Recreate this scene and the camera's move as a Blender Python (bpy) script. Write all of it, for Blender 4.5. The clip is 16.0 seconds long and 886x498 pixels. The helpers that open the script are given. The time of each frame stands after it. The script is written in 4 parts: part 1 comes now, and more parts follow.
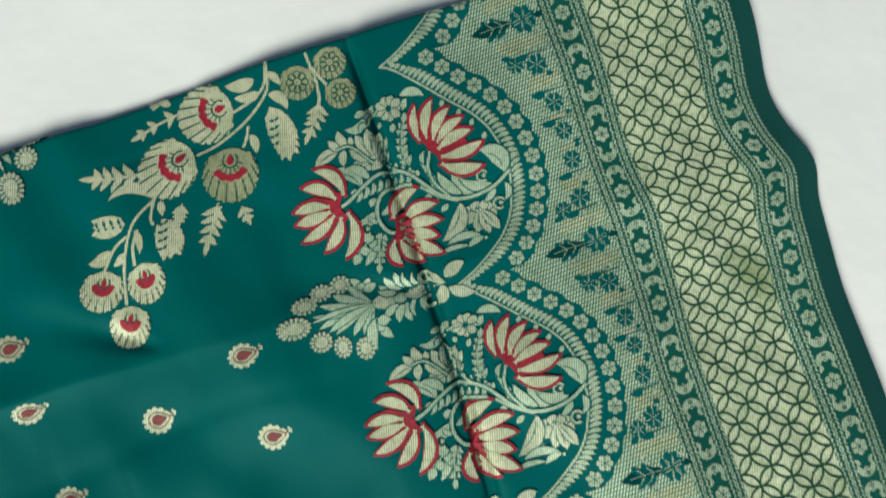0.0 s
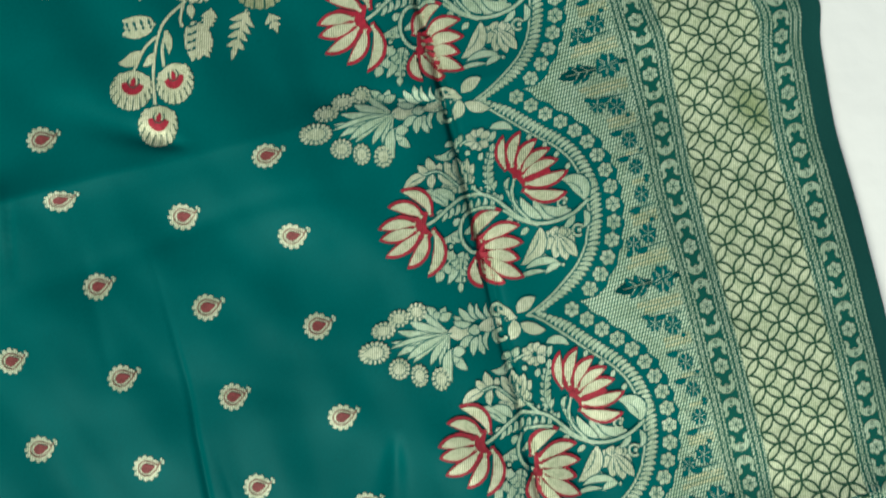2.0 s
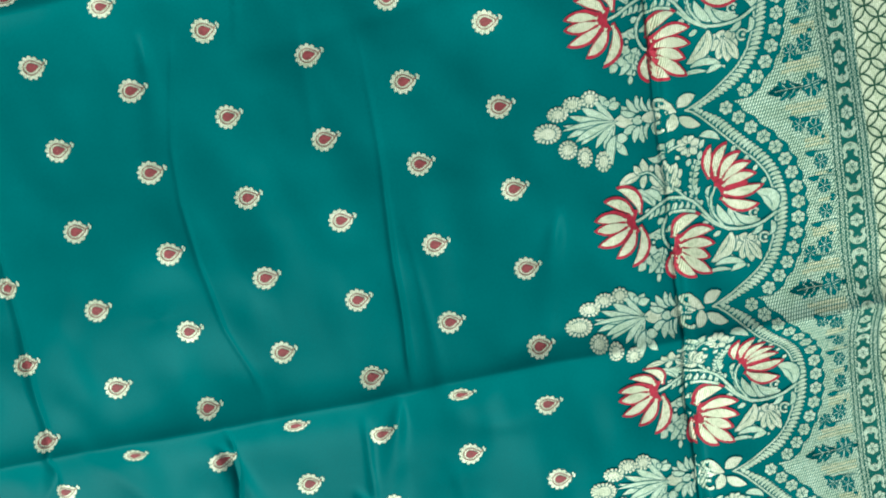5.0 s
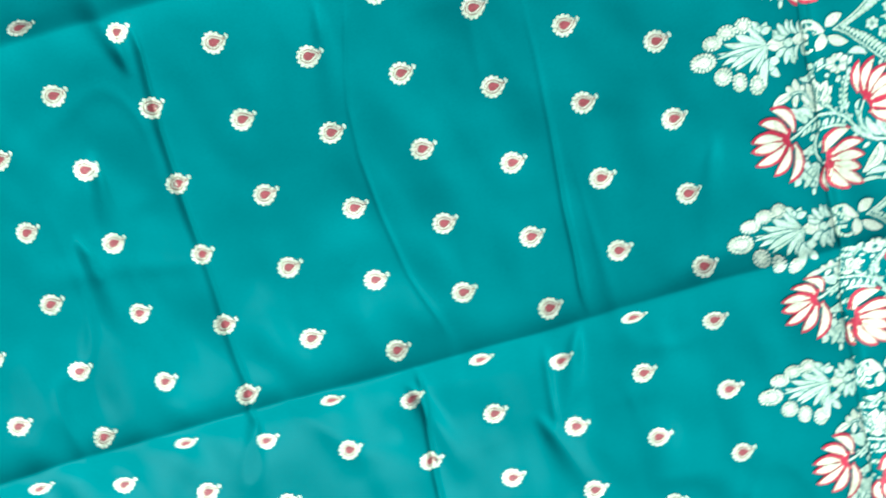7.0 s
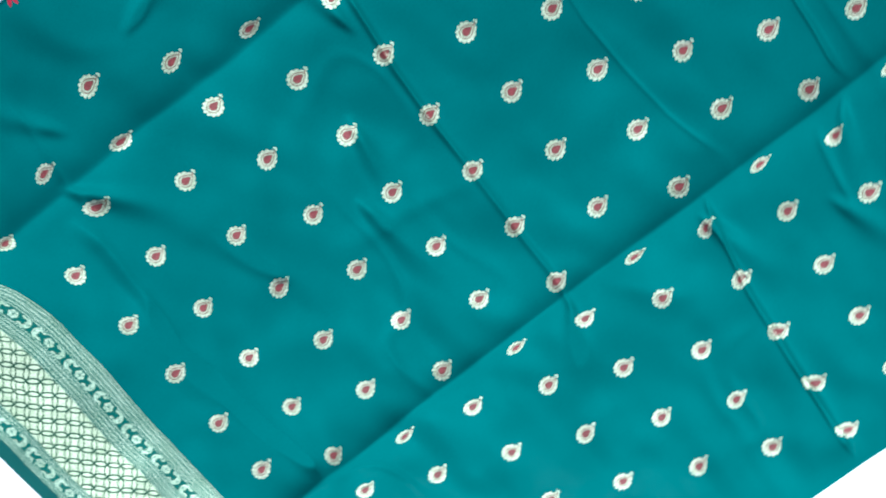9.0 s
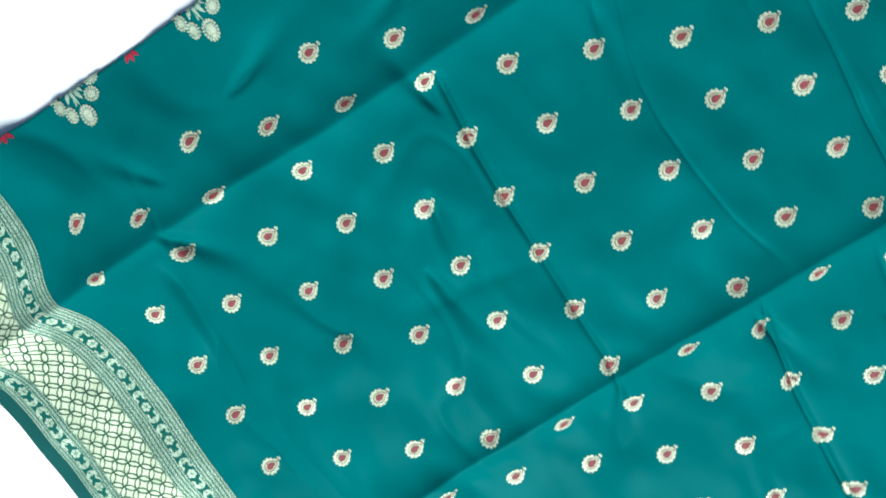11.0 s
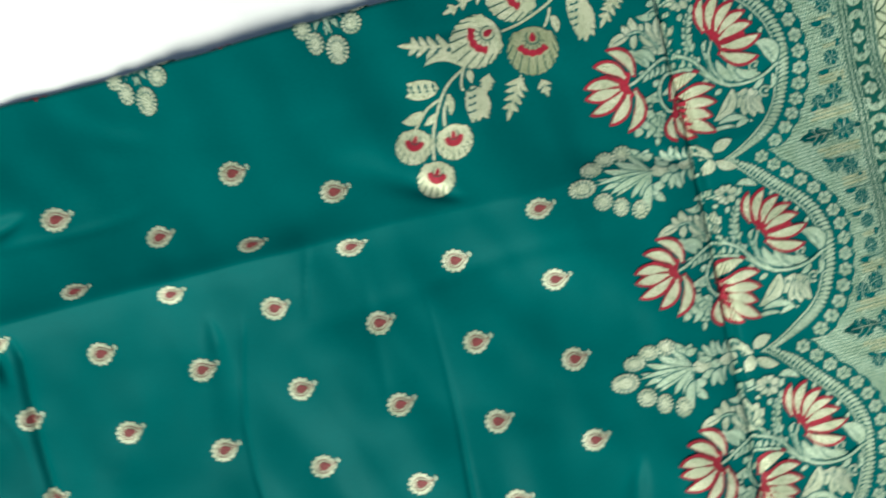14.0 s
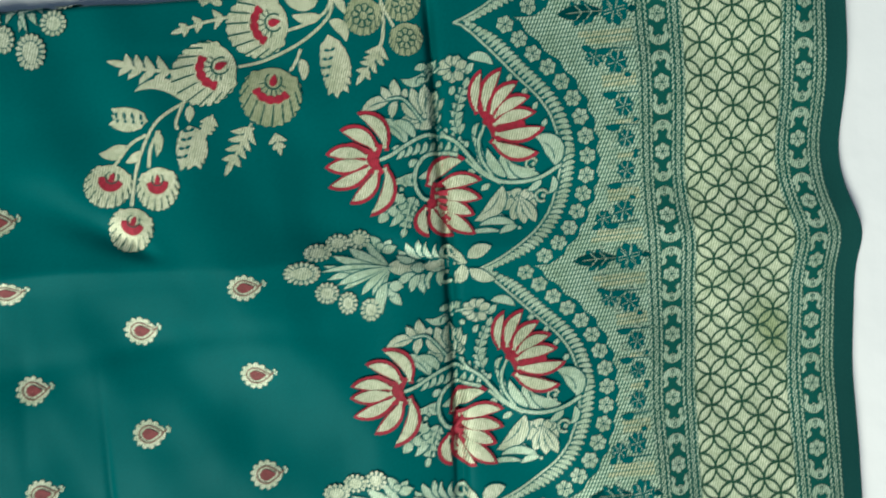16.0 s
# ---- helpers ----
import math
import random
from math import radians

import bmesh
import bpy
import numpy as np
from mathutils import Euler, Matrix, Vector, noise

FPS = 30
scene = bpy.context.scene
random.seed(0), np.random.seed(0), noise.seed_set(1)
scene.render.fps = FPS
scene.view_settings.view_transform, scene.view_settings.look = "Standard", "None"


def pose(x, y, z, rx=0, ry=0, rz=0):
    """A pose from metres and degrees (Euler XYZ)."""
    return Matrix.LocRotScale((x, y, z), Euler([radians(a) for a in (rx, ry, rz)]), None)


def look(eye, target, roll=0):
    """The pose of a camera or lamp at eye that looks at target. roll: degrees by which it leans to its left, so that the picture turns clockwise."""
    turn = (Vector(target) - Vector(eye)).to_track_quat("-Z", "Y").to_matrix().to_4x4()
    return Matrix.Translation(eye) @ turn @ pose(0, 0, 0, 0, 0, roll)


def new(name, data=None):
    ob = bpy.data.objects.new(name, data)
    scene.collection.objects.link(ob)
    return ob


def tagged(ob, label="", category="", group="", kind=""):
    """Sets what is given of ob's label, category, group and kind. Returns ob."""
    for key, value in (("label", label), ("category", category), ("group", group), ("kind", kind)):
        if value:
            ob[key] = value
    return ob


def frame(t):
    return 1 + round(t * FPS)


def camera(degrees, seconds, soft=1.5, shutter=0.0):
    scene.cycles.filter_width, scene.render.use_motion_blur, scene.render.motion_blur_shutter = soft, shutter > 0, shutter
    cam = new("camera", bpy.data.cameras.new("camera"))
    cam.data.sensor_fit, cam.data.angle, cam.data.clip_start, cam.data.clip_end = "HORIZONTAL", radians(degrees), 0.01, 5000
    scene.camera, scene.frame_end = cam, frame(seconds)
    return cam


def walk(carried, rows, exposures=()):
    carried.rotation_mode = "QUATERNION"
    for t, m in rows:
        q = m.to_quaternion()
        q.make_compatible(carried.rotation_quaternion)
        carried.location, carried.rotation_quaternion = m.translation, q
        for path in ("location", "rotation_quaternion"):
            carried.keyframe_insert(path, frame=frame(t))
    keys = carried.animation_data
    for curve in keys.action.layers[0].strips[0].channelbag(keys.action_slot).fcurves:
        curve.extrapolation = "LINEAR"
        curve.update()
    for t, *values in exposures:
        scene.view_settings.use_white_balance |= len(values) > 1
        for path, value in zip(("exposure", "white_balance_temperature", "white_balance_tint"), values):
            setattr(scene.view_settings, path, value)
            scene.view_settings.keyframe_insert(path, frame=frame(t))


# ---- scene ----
cam = camera(68.57, 16.0, soft=2.0, shutter=0.5)
walk(cam, [
    (0.0, pose(0.1440, -0.0014, 0.4057, 2.53, 1.35, -19.09)),
    (0.5, pose(0.1366, -0.0203, 0.4175, 1.11, 1.14, -17.90)),
    (1.0, pose(0.1277, -0.0391, 0.4179, 0.06, 0.91, -16.98)),
    (1.5, pose(0.1172, -0.0578, 0.4231, -0.81, 0.59, -16.38)),
    (2.0, pose(0.1020, -0.0799, 0.4289, -1.88, 0.23, -16.01)),
    (2.5, pose(0.0850, -0.1055, 0.4358, -3.06, 0.32, -15.74)),
    (3.0, pose(0.0592, -0.1306, 0.4438, -4.43, 0.23, -16.00)),
    (3.5, pose(0.0418, -0.1392, 0.4549, -5.62, 0.45, -15.34)),
    (4.0, pose(0.0151, -0.1487, 0.4739, -6.88, 0.80, -13.31)),
    (4.2, pose(-0.0035, -0.1525, 0.4803, -6.98, 0.22, -12.23)),
    (6.3, pose(-0.1017, -0.1509, 0.5252, -9.34, 1.15, -11.56)),
    (6.5, pose(-0.1243, -0.1479, 0.5313, -9.49, 0.37, -12.07)),
    (7.0, pose(-0.1817, -0.1481, 0.5356, -9.33, 0.21, -16.54)),
    (7.5, pose(-0.2417, -0.1418, 0.5434, -9.54, -0.23, -22.64)),
    (8.0, pose(-0.3020, -0.1306, 0.5518, -9.80, -0.44, -28.50)),
    (8.5, pose(-0.3522, -0.1243, 0.5604, -10.44, -0.33, -33.73)),
    (9.0, pose(-0.3934, -0.1237, 0.5759, -11.79, -0.02, -38.89)),
    (9.2, pose(-0.4018, -0.1177, 0.5780, -12.26, 0.05, -40.49)),
    (11.3, pose(-0.3931, -0.0397, 0.5958, -9.38, 3.03, -31.69)),
    (11.5, pose(-0.3709, -0.0246, 0.5884, -9.73, 2.82, -30.28)),
    (12.0, pose(-0.3022, -0.0020, 0.5491, -7.03, 1.87, -29.18)),
    (12.5, pose(-0.2453, 0.0162, 0.5229, -5.19, 0.45, -28.41)),
    (13.0, pose(-0.1968, 0.0098, 0.5108, -3.55, 0.12, -25.81)),
    (13.5, pose(-0.1394, 0.0185, 0.4995, -3.90, 0.07, -21.58)),
    (14.0, pose(-0.0634, 0.0174, 0.4758, -3.81, -0.13, -15.57)),
    (14.5, pose(-0.0035, 0.0145, 0.4533, -3.43, -0.37, -10.45)),
    (15.0, pose(0.0556, 0.0188, 0.4183, -3.27, -0.89, -8.17)),
    (15.5, pose(0.0884, 0.0190, 0.4047, -3.00, -1.62, -6.56)),
    (16.0, pose(0.1158, 0.0278, 0.3890, -2.80, -1.17, -5.36)),
], exposures=[
    (0.0, 0.34, 6750, -1), (1.5, 0.40, 6800, -2), (3.0, 0.62, 6750, -3), (4.2, 0.78, 6500, -1), (6.3, 1.58, 5800, 2), (7.0, 1.86, 5700, 3),
    (8.0, 1.66, 5500, 2), (9.2, 1.15, 5350, 1), (11.3, 1.06, 5900, 1), (12.5, 0.73, 6450, -1), (14.0, 0.76, 6650, -1), (15.0, 0.55, 6550, -1), (16.0, 0.50, 6500, -1),
])

# ---------------------------------------------------------------- world and light
world = bpy.data.worlds.new("sky")
scene.world = world
world.use_nodes = True
wn = world.node_tree.nodes
sky = wn.new("ShaderNodeTexSky")
sky.sky_type, sky.sun_disc = "NISHITA", False
sky.sun_elevation, sky.sun_rotation = radians(50), radians(156)
world.node_tree.links.new(sky.outputs[0], wn["Background"].inputs[0])
wn["Background"].inputs[1].default_value = 0.042

# added soft area lamp, out of view, so brightness falls off along the cloth
key_lamp = bpy.data.lights.new("added_key_lamp", "AREA")
key_lamp.shape, key_lamp.size, key_lamp.size_y = "RECTANGLE", 1.7, 1.5
key_lamp.energy, key_lamp.color = 182.0, (1.0, 0.975, 0.90)
new("added_key_lamp", key_lamp).matrix_world = look((-1.55, -2.15, 2.65), (-0.2, -0.15, 0))


# ---------------------------------------------------------------- materials
def material(name, colour, rough=0.6, metal=0.0, spec=0.5):
    m = bpy.data.materials.new(name)
    m.use_nodes = True
    b = m.node_tree.nodes["Principled BSDF"]
    b.inputs["Base Color"].default_value = (*colour, 1)
    b.inputs["Roughness"].default_value = rough
    b.inputs["Metallic"].default_value = metal
    b.inputs["Specular IOR Level"].default_value = spec
    return m, m.node_tree, b


def place(tree, turn=0.0):
    """World position, turned about z by some degrees."""
    geo, rot = tree.nodes.new("ShaderNodeNewGeometry"), tree.nodes.new("ShaderNodeVectorRotate")
    rot.rotation_type = "Z_AXIS"
    rot.inputs["Angle"].default_value = radians(turn)
    tree.links.new(geo.outputs["Position"], rot.inputs["Vector"])
    return rot.outputs[0]


def threads(tree, where, per_metre, axis="X", wobble=0.6):
    w = tree.nodes.new("ShaderNodeTexWave")
    w.bands_direction = axis
    w.inputs["Scale"].default_value = per_metre * math.pi / 10.0
    w.inputs["Distortion"].default_value = wobble
    w.inputs["Detail"].default_value = 1.0
    w.inputs["Detail Scale"].default_value = 0.4
    tree.links.new(where, w.inputs["Vector"])
    return w.outputs["Fac"]


def speckle(tree, where, scale, detail=4.0):
    n = tree.nodes.new("ShaderNodeTexNoise")
    n.inputs["Scale"].default_value, n.inputs["Detail"].default_value = scale, detail
    tree.links.new(where, n.inputs["Vector"])
    return n.outputs["Fac"]


def ramp(tree, fac, low, high, a=0.3, b=0.7):
    r = tree.nodes.new("ShaderNodeValToRGB")
    r.color_ramp.elements[0].position, r.color_ramp.elements[1].position = a, b
    r.color_ramp.elements[0].color, r.color_ramp.elements[1].color = (*low, 1), (*high, 1)
    tree.links.new(fac, r.inputs[0])
    return r.outputs[0]


def blend(tree, fac, a, b, mode="MIX"):
    m = tree.nodes.new("ShaderNodeMix")
    m.data_type, m.blend_type = "RGBA", mode
    for sock, v in ((m.inputs[0], fac), (m.inputs[6], a), (m.inputs[7], b)):
        if isinstance(v, (int, float)):
            sock.default_value = v
        elif isinstance(v, tuple):
            sock.default_value = (*v, 1)
        else:
            tree.links.new(v, sock)
    return m.outputs[2]


def relief(tree, shader, height, strength, distance):
    b = tree.nodes.new("ShaderNodeBump")
    b.inputs["Strength"].default_value, b.inputs["Distance"].default_value = strength, distance
    tree.links.new(height, b.inputs["Height"])
    tree.links.new(b.outputs[0], shader.inputs["Normal"])


def silk(name, colour, rough=0.5):
    m, t, b = material(name, colour, rough, 0.0, 0.05)
    b.inputs["Specular Tint"].default_value = (0.45, 0.95, 1.0, 1)
    pos = place(t)
    dark = tuple(c * 0.86 for c in colour)
    big = ramp(t, speckle(t, pos, 9.0, 3.0), dark, colour, 0.35, 0.65)
    fine = ramp(t, speckle(t, pos, 900.0, 2.0), (0.86, 0.86, 0.86), (1, 1, 1), 0.3, 0.7)
    t.links.new(blend(t, 1.0, big, fine, "MULTIPLY"), b.inputs["Base Color"])
    b.inputs["Anisotropic"].default_value = 0.5
    relief(t, b, threads(t, pos, 1700, "Y"), 0.12, 0.0002)
    return m


def zari(name, bright, shade, per_metre=720, turn=17.0, metal=0.12, rough=0.42, deep=0.34, ties=0):
    """Metal thread, floats parted by dark lines; ties: dark tie-down lines across it, per metre."""
    m, t, b = material(name, bright, rough, metal, 0.2)
    pos = place(t, turn)
    line = threads(t, pos, per_metre, "X", 1.0)
    col = ramp(t, line, shade, bright, deep - 0.12, deep + 0.22)
    if ties:
        col = blend(t, 1.0, col, ramp(t, threads(t, place(t, -3.0), ties, "Y", 0.4), (0.26, 0.42, 0.40), (1, 1, 1), 0.08, 0.34), "MULTIPLY")
    tone = ramp(t, speckle(t, pos, 60.0, 3.0), (0.78, 0.82, 0.78), (1, 1, 1), 0.35, 0.62)
    frayed = ramp(t, speckle(t, pos, 420.0, 2.0), (0.72, 0.76, 0.72), (1, 1, 1), 0.34, 0.58)
    t.links.new(blend(t, 1.0, blend(t, 1.0, col, frayed, "MULTIPLY"), tone, "MULTIPLY"), b.inputs["Base Color"])
    relief(t, b, line, 0.35, 0.0004)
    return m


SILK = silk("teal_silk", (0.0010, 0.084, 0.085))
SELVAGE = silk("selvage_silk", (0.010, 0.058, 0.053), 0.5)
GOLD = zari("gold_zari", (0.70, 0.69, 0.51), (0.15, 0.19, 0.12))
OLD_GOLD = zari("old_gold_zari", (0.40, 0.41, 0.26), (0.15, 0.19, 0.11))
PALE = zari("pale_zari", (0.52, 0.60, 0.46), (0.09, 0.19, 0.14))
CREAM = zari("cream_zari", (0.58, 0.60, 0.46), (0.15, 0.20, 0.14))
BAND = zari("lattice_zari", (0.64, 0.67, 0.49), (0.27, 0.35, 0.23), 680, 17.0, rough=0.45, deep=0.28)
BROCADE = zari("brocade_ground", (0.57, 0.66, 0.50), (0.01, 0.11, 0.09), 560, 26.0, rough=0.5, deep=0.42, ties=400)
BAR = zari("gold_bar_zari", (0.66, 0.62, 0.41), (0.04, 0.14, 0.10), 560, 26.0, rough=0.5, deep=0.36, ties=400)
CRIMSON = zari("crimson_thread", (0.31, 0.015, 0.036), (0.22, 0.012, 0.027), metal=0.0, rough=0.6, deep=0.2)
RUST = zari("rust_thread", (0.185, 0.038, 0.042), (0.130, 0.030, 0.032), metal=0.0, rough=0.6, deep=0.2)
OLIVE = silk("olive_weft", (0.022, 0.068, 0.042), 0.6)
LINE = silk("dark_green_weft", (0.008, 0.075, 0.060), 0.6)


def dent_shade(mat, at, turn):
    """Shade of a shallow dent, painted into the thread colour as a dull olive patch, longer than wide."""
    t = mat.node_tree
    b = t.nodes["Principled BSDF"]
    was = b.inputs["Base Color"].links[0].from_socket
    geo, mp, grad = t.nodes.new("ShaderNodeNewGeometry"), t.nodes.new("ShaderNodeMapping"), t.nodes.new("ShaderNodeTexGradient")
    mp.vector_type = "TEXTURE"
    mp.inputs["Location"].default_value, mp.inputs["Rotation"].default_value, mp.inputs["Scale"].default_value = at, (0, 0, radians(turn)), (0.015, 0.030, 0.05)
    grad.gradient_type = "SPHERICAL"
    t.links.new(geo.outputs["Position"], mp.inputs["Vector"])
    t.links.new(mp.outputs[0], grad.inputs[0])
    amount = ramp(t, grad.outputs["Fac"], (0, 0, 0), (0.75, 0.75, 0.75), 0.05, 0.75)
    t.links.new(blend(t, amount, was, blend(t, 1.0, was, (0.42, 0.50, 0.30), "MULTIPLY")), b.inputs["Base Color"])


dent_shade(BAND, (0.318, -0.060, 0.0), 20)


def sheet_material():
    m, t, b = material("white_cotton", (0.80, 0.81, 0.81), 0.85, 0.0, 0.2)
    pos = place(t)
    t.links.new(ramp(t, speckle(t, pos, 3.0, 4.0), (0.625, 0.64, 0.655), (0.70, 0.71, 0.72), 0.3, 0.7), b.inputs["Base Color"])
    relief(t, b, speckle(t, pos, 14.0, 5.0), 0.25, 0.01)
    return m


SHEET = sheet_material()

# ---------------------------------------------------------------- how the saree lies
RNG = np.random.default_rng(7)
LATTICE = RNG.random((64, 64))
LEFT, RIGHT, BOTTOM = -0.937, 0.3702, -0.648
FLOOR = -0.009


def smooth(a, b, v):
    k = np.clip((v - a) / (b - a), 0, 1)
    return k * k * (3 - 2 * k)


def ripple(x, y):
    """Smooth value noise between -1 and 1, one cell a unit."""
    i, j = np.floor(x).astype(int), np.floor(y).astype(int)
    u, v = x - i, y - j
    u, v = u * u * (3 - 2 * u), v * v * (3 - 2 * v)
    g = lambda a, b: LATTICE[a % 64, b % 64]
    return 2 * ((g(i, j) * (1 - u) + g(i + 1, j) * u) * (1 - v) + (g(i, j + 1) * (1 - u) + g(i + 1, j + 1) * u) * v) - 1


def top_edge(x):
    return np.interp(x, (-0.95, -0.78, -0.52, -0.35, -0.2, 0.05, 0.2, 0.4), (0.192, 0.187, 0.1755, 0.170, 0.1645, 0.1665, 0.160, 0.162))


def fold(d, high, steep, gentle):
    """A pressed fold: steep on one side (d > 0), falling slowly on the other, the crest slightly rounded."""
    r = np.sqrt(d * d + 0.0014 ** 2) - 0.0014
    return high * np.where(d > 0, np.exp(-((r / steep) ** 1.3)), np.exp(-r / gentle))


CREASES = (
    ((0.17, -0.01, -0.167, -0.223, -0.353, -0.64), (0.126, 0.125, 0.119, 0.117, 0.108, 0.100), 0.0130, 0.0027, 0.03),
    ((0.01, -0.015, -0.07, -0.16, -0.30, -0.35), (-0.393, -0.396, -0.402, -0.405, -0.407, -0.412), 0.0078, 0.0032, 0.02),
    ((-0.02, -0.071, -0.10, -0.139, -0.19, -0.245, -0.31), (-0.226, -0.242, -0.249, -0.252, -0.249, -0.242, -0.225), 0.0024, 0.0022, 0.02),
    ((0.02, -0.035), (-0.163, -0.181), 0.0032, 0.0022, 0.02),
    ((-0.03, -0.10, -0.155, -0.22, -0.315), (-0.092, -0.093, -0.096, -0.102, -0.107), 0.0062, 0.0026, 0.20),
    ((0.0, -0.12), (-0.131, -0.142), 0.0022, 0.0050, 0.06),
    ((-0.325, -0.38, -0.43, -0.50, -0.63), (-0.260, -0.267, -0.274, -0.279, -0.286), 0.0085, 0.0026, 0.02),
    ((-0.335, -0.42), (-0.150, -0.158), 0.0052, 0.0030, 0.02),
    ((0.14, 0.086, 0.043, 0.0), (-0.677, -0.683, -0.686, -0.688), 0.0042, 0.0034, 0.05),
    ((0.01, -0.076, -0.132, -0.188, -0.252, -0.325), (-0.705, -0.711, -0.727, -0.723, -0.716, -0.704), 0.0105, 0.0080, 0.03),
)


def height(x, y):
    z = 0.0052 * ripple(x * 7 + 3, y * 5 + 1) + 0.0040 * ripple(x * 14 + 9, y * 11 + 4) + 0.0019 * ripple(x * 41 + 2, y * 29 + 7) + 0.0034 * ripple(x * 27 + y * 10, y * 6 - x * 4) * smooth(-0.1, 0.5, ripple(x * 5 + 1, y * 5 + 8)) * smooth(-0.02, -0.12, 0 * x + np.minimum(x - 0.15, 0))
    # thin stray wrinkles, here and there
    for k, (fx, fy, high) in enumerate(((9, 6, 0.0022), (6, 11, 0.0019), (16, 9, 0.0013))):
        z = z - high * np.exp(-((ripple(x * fx + 11 * k + 0.6 * y, y * fy + 5 * k + 0.8 * x) / 0.10) ** 2)) * smooth(0.0, 0.6, ripple(x * 6 + 7 * k + 2, y * 6 + 13 * k)) * smooth(0.10, -0.02, x)
    up = y - np.interp(x, (-0.75, -0.60, -0.50, -0.30, -0.10, 0.0), (0.030, 0.029, 0.019, 0.019, 0.016, 0.008)) - 0.004 * ripple(x * 6, 0 * y + 2.5)
    low = -0.322 - y + 0.004 * ripple(x * 5 + 8, 0 * y + 7.5)
    z = z + fold(up, 0.0088, 0.016, 0.020) * np.interp(x, (-0.20, -0.06, 0.10), (1.0, 0.42, 0.25)) + fold(low, 0.0088, 0.018, 0.012)
    # pressed creases across the length, each with its own course and reach
    for ys, xs, deep, wide, fade in CREASES:
        line = np.interp(y, ys[::-1], xs[::-1]) + 0.0016 * ripple(y * 22 + 90 * xs[0], 0 * y + 0.5)
        reach = smooth(ys[-1] - 0.006, ys[-1] + 0.022, y) * (1 - smooth(ys[0] - fade, ys[0] + 0.006, y))
        some = 0.72 + 0.28 * ripple(y * 11 + 50 * xs[0], 0 * y + 3.5)
        d = x - line
        valley = -np.exp(-((d / wide) ** 2)) - 0.9 * np.where(d < 0, np.exp(-np.abs(d) / (5.0 * wide)), np.exp(-np.abs(d) / (1.6 * wide)))
        z = z + 0.6 * deep * valley * reach * some
    # loose diagonal wrinkles that run out from the crossings
    for cx, cy, a, n in ((-0.69, 0.03, -0.9, 1.0), (-0.41, -0.33, -2.0, 0.7), (-0.12, -0.33, -1.9, 0.8), (-0.27, -0.34, -1.3, 0.9), (0.12, -0.33, -1.8, 0.6), (0.12, 0.0, 2.8, 0.5), (-0.6, -0.15, 1.9, 0.8), (-0.46, -0.08, -1.75, 1.0), (-0.50, -0.14, -1.45, 1.1), (-0.56, 0.10, 0.25, 0.8), (-0.36, 0.09, -2.9, 0.7), (-0.17, -0.40, -1.2, 0.8), (0.03, -0.21, -1.9, 0.5), (-0.25, -0.02, -1.7, 0.6), (-0.05, 0.02, 2.6, 0.6), (-0.66, 0.07, 2.2, 0.8), (-0.41, -0.02, 1.7, 0.9)):
        dx, dy = x - cx, y - cy
        along, side = dx * math.cos(a) + dy * math.sin(a), -dx * math.sin(a) + dy * math.cos(a)
        z = z - 0.0100 * n * np.exp(-((side / (0.004 + 0.12 * np.clip(along, 0, 1))) ** 2)) * smooth(-0.01, 0.02, along) * np.exp(-np.clip(along, 0, 9) / 0.07)
    edge = np.minimum(np.minimum(RIGHT - x, x - LEFT), y - BOTTOM)
    lifted = 0.6 + 0.4 * ripple(x * 9, y * 9 + 6)
    return (z + 0.0005) * (0.35 + 0.65 * smooth(0.0, 0.05, edge)) - 0.0050 * (1 - smooth(0.0, 0.03, edge)) * lifted


# how the weave is pulled out of true: across, and along near the upper fold
SLACK = ((-0.80, -0.70, -0.54, -0.47, -0.40, -0.34, -0.27, -0.20, -0.13, -0.07, 0.0, 0.05), (-0.0015, -0.001, 0.0003, 0.0026, 0.004, 0.005, 0.0053, 0.0042, 0.0035, 0.0025, 0.0008, 0.0))
PULL = ((-0.75, -0.62, -0.55, -0.47, -0.40, -0.34, -0.27, -0.20, -0.13, 0.0), (-0.009, -0.0095, -0.011, -0.009, -0.007, -0.006, -0.0045, -0.006, -0.0055, 0.0))
UPPER_LOSS = ((-0.95, -0.5, -0.36, -0.12, 0.0, 0.4), (0.013, 0.014, 0.021, 0.024, 0.014, 0.013))


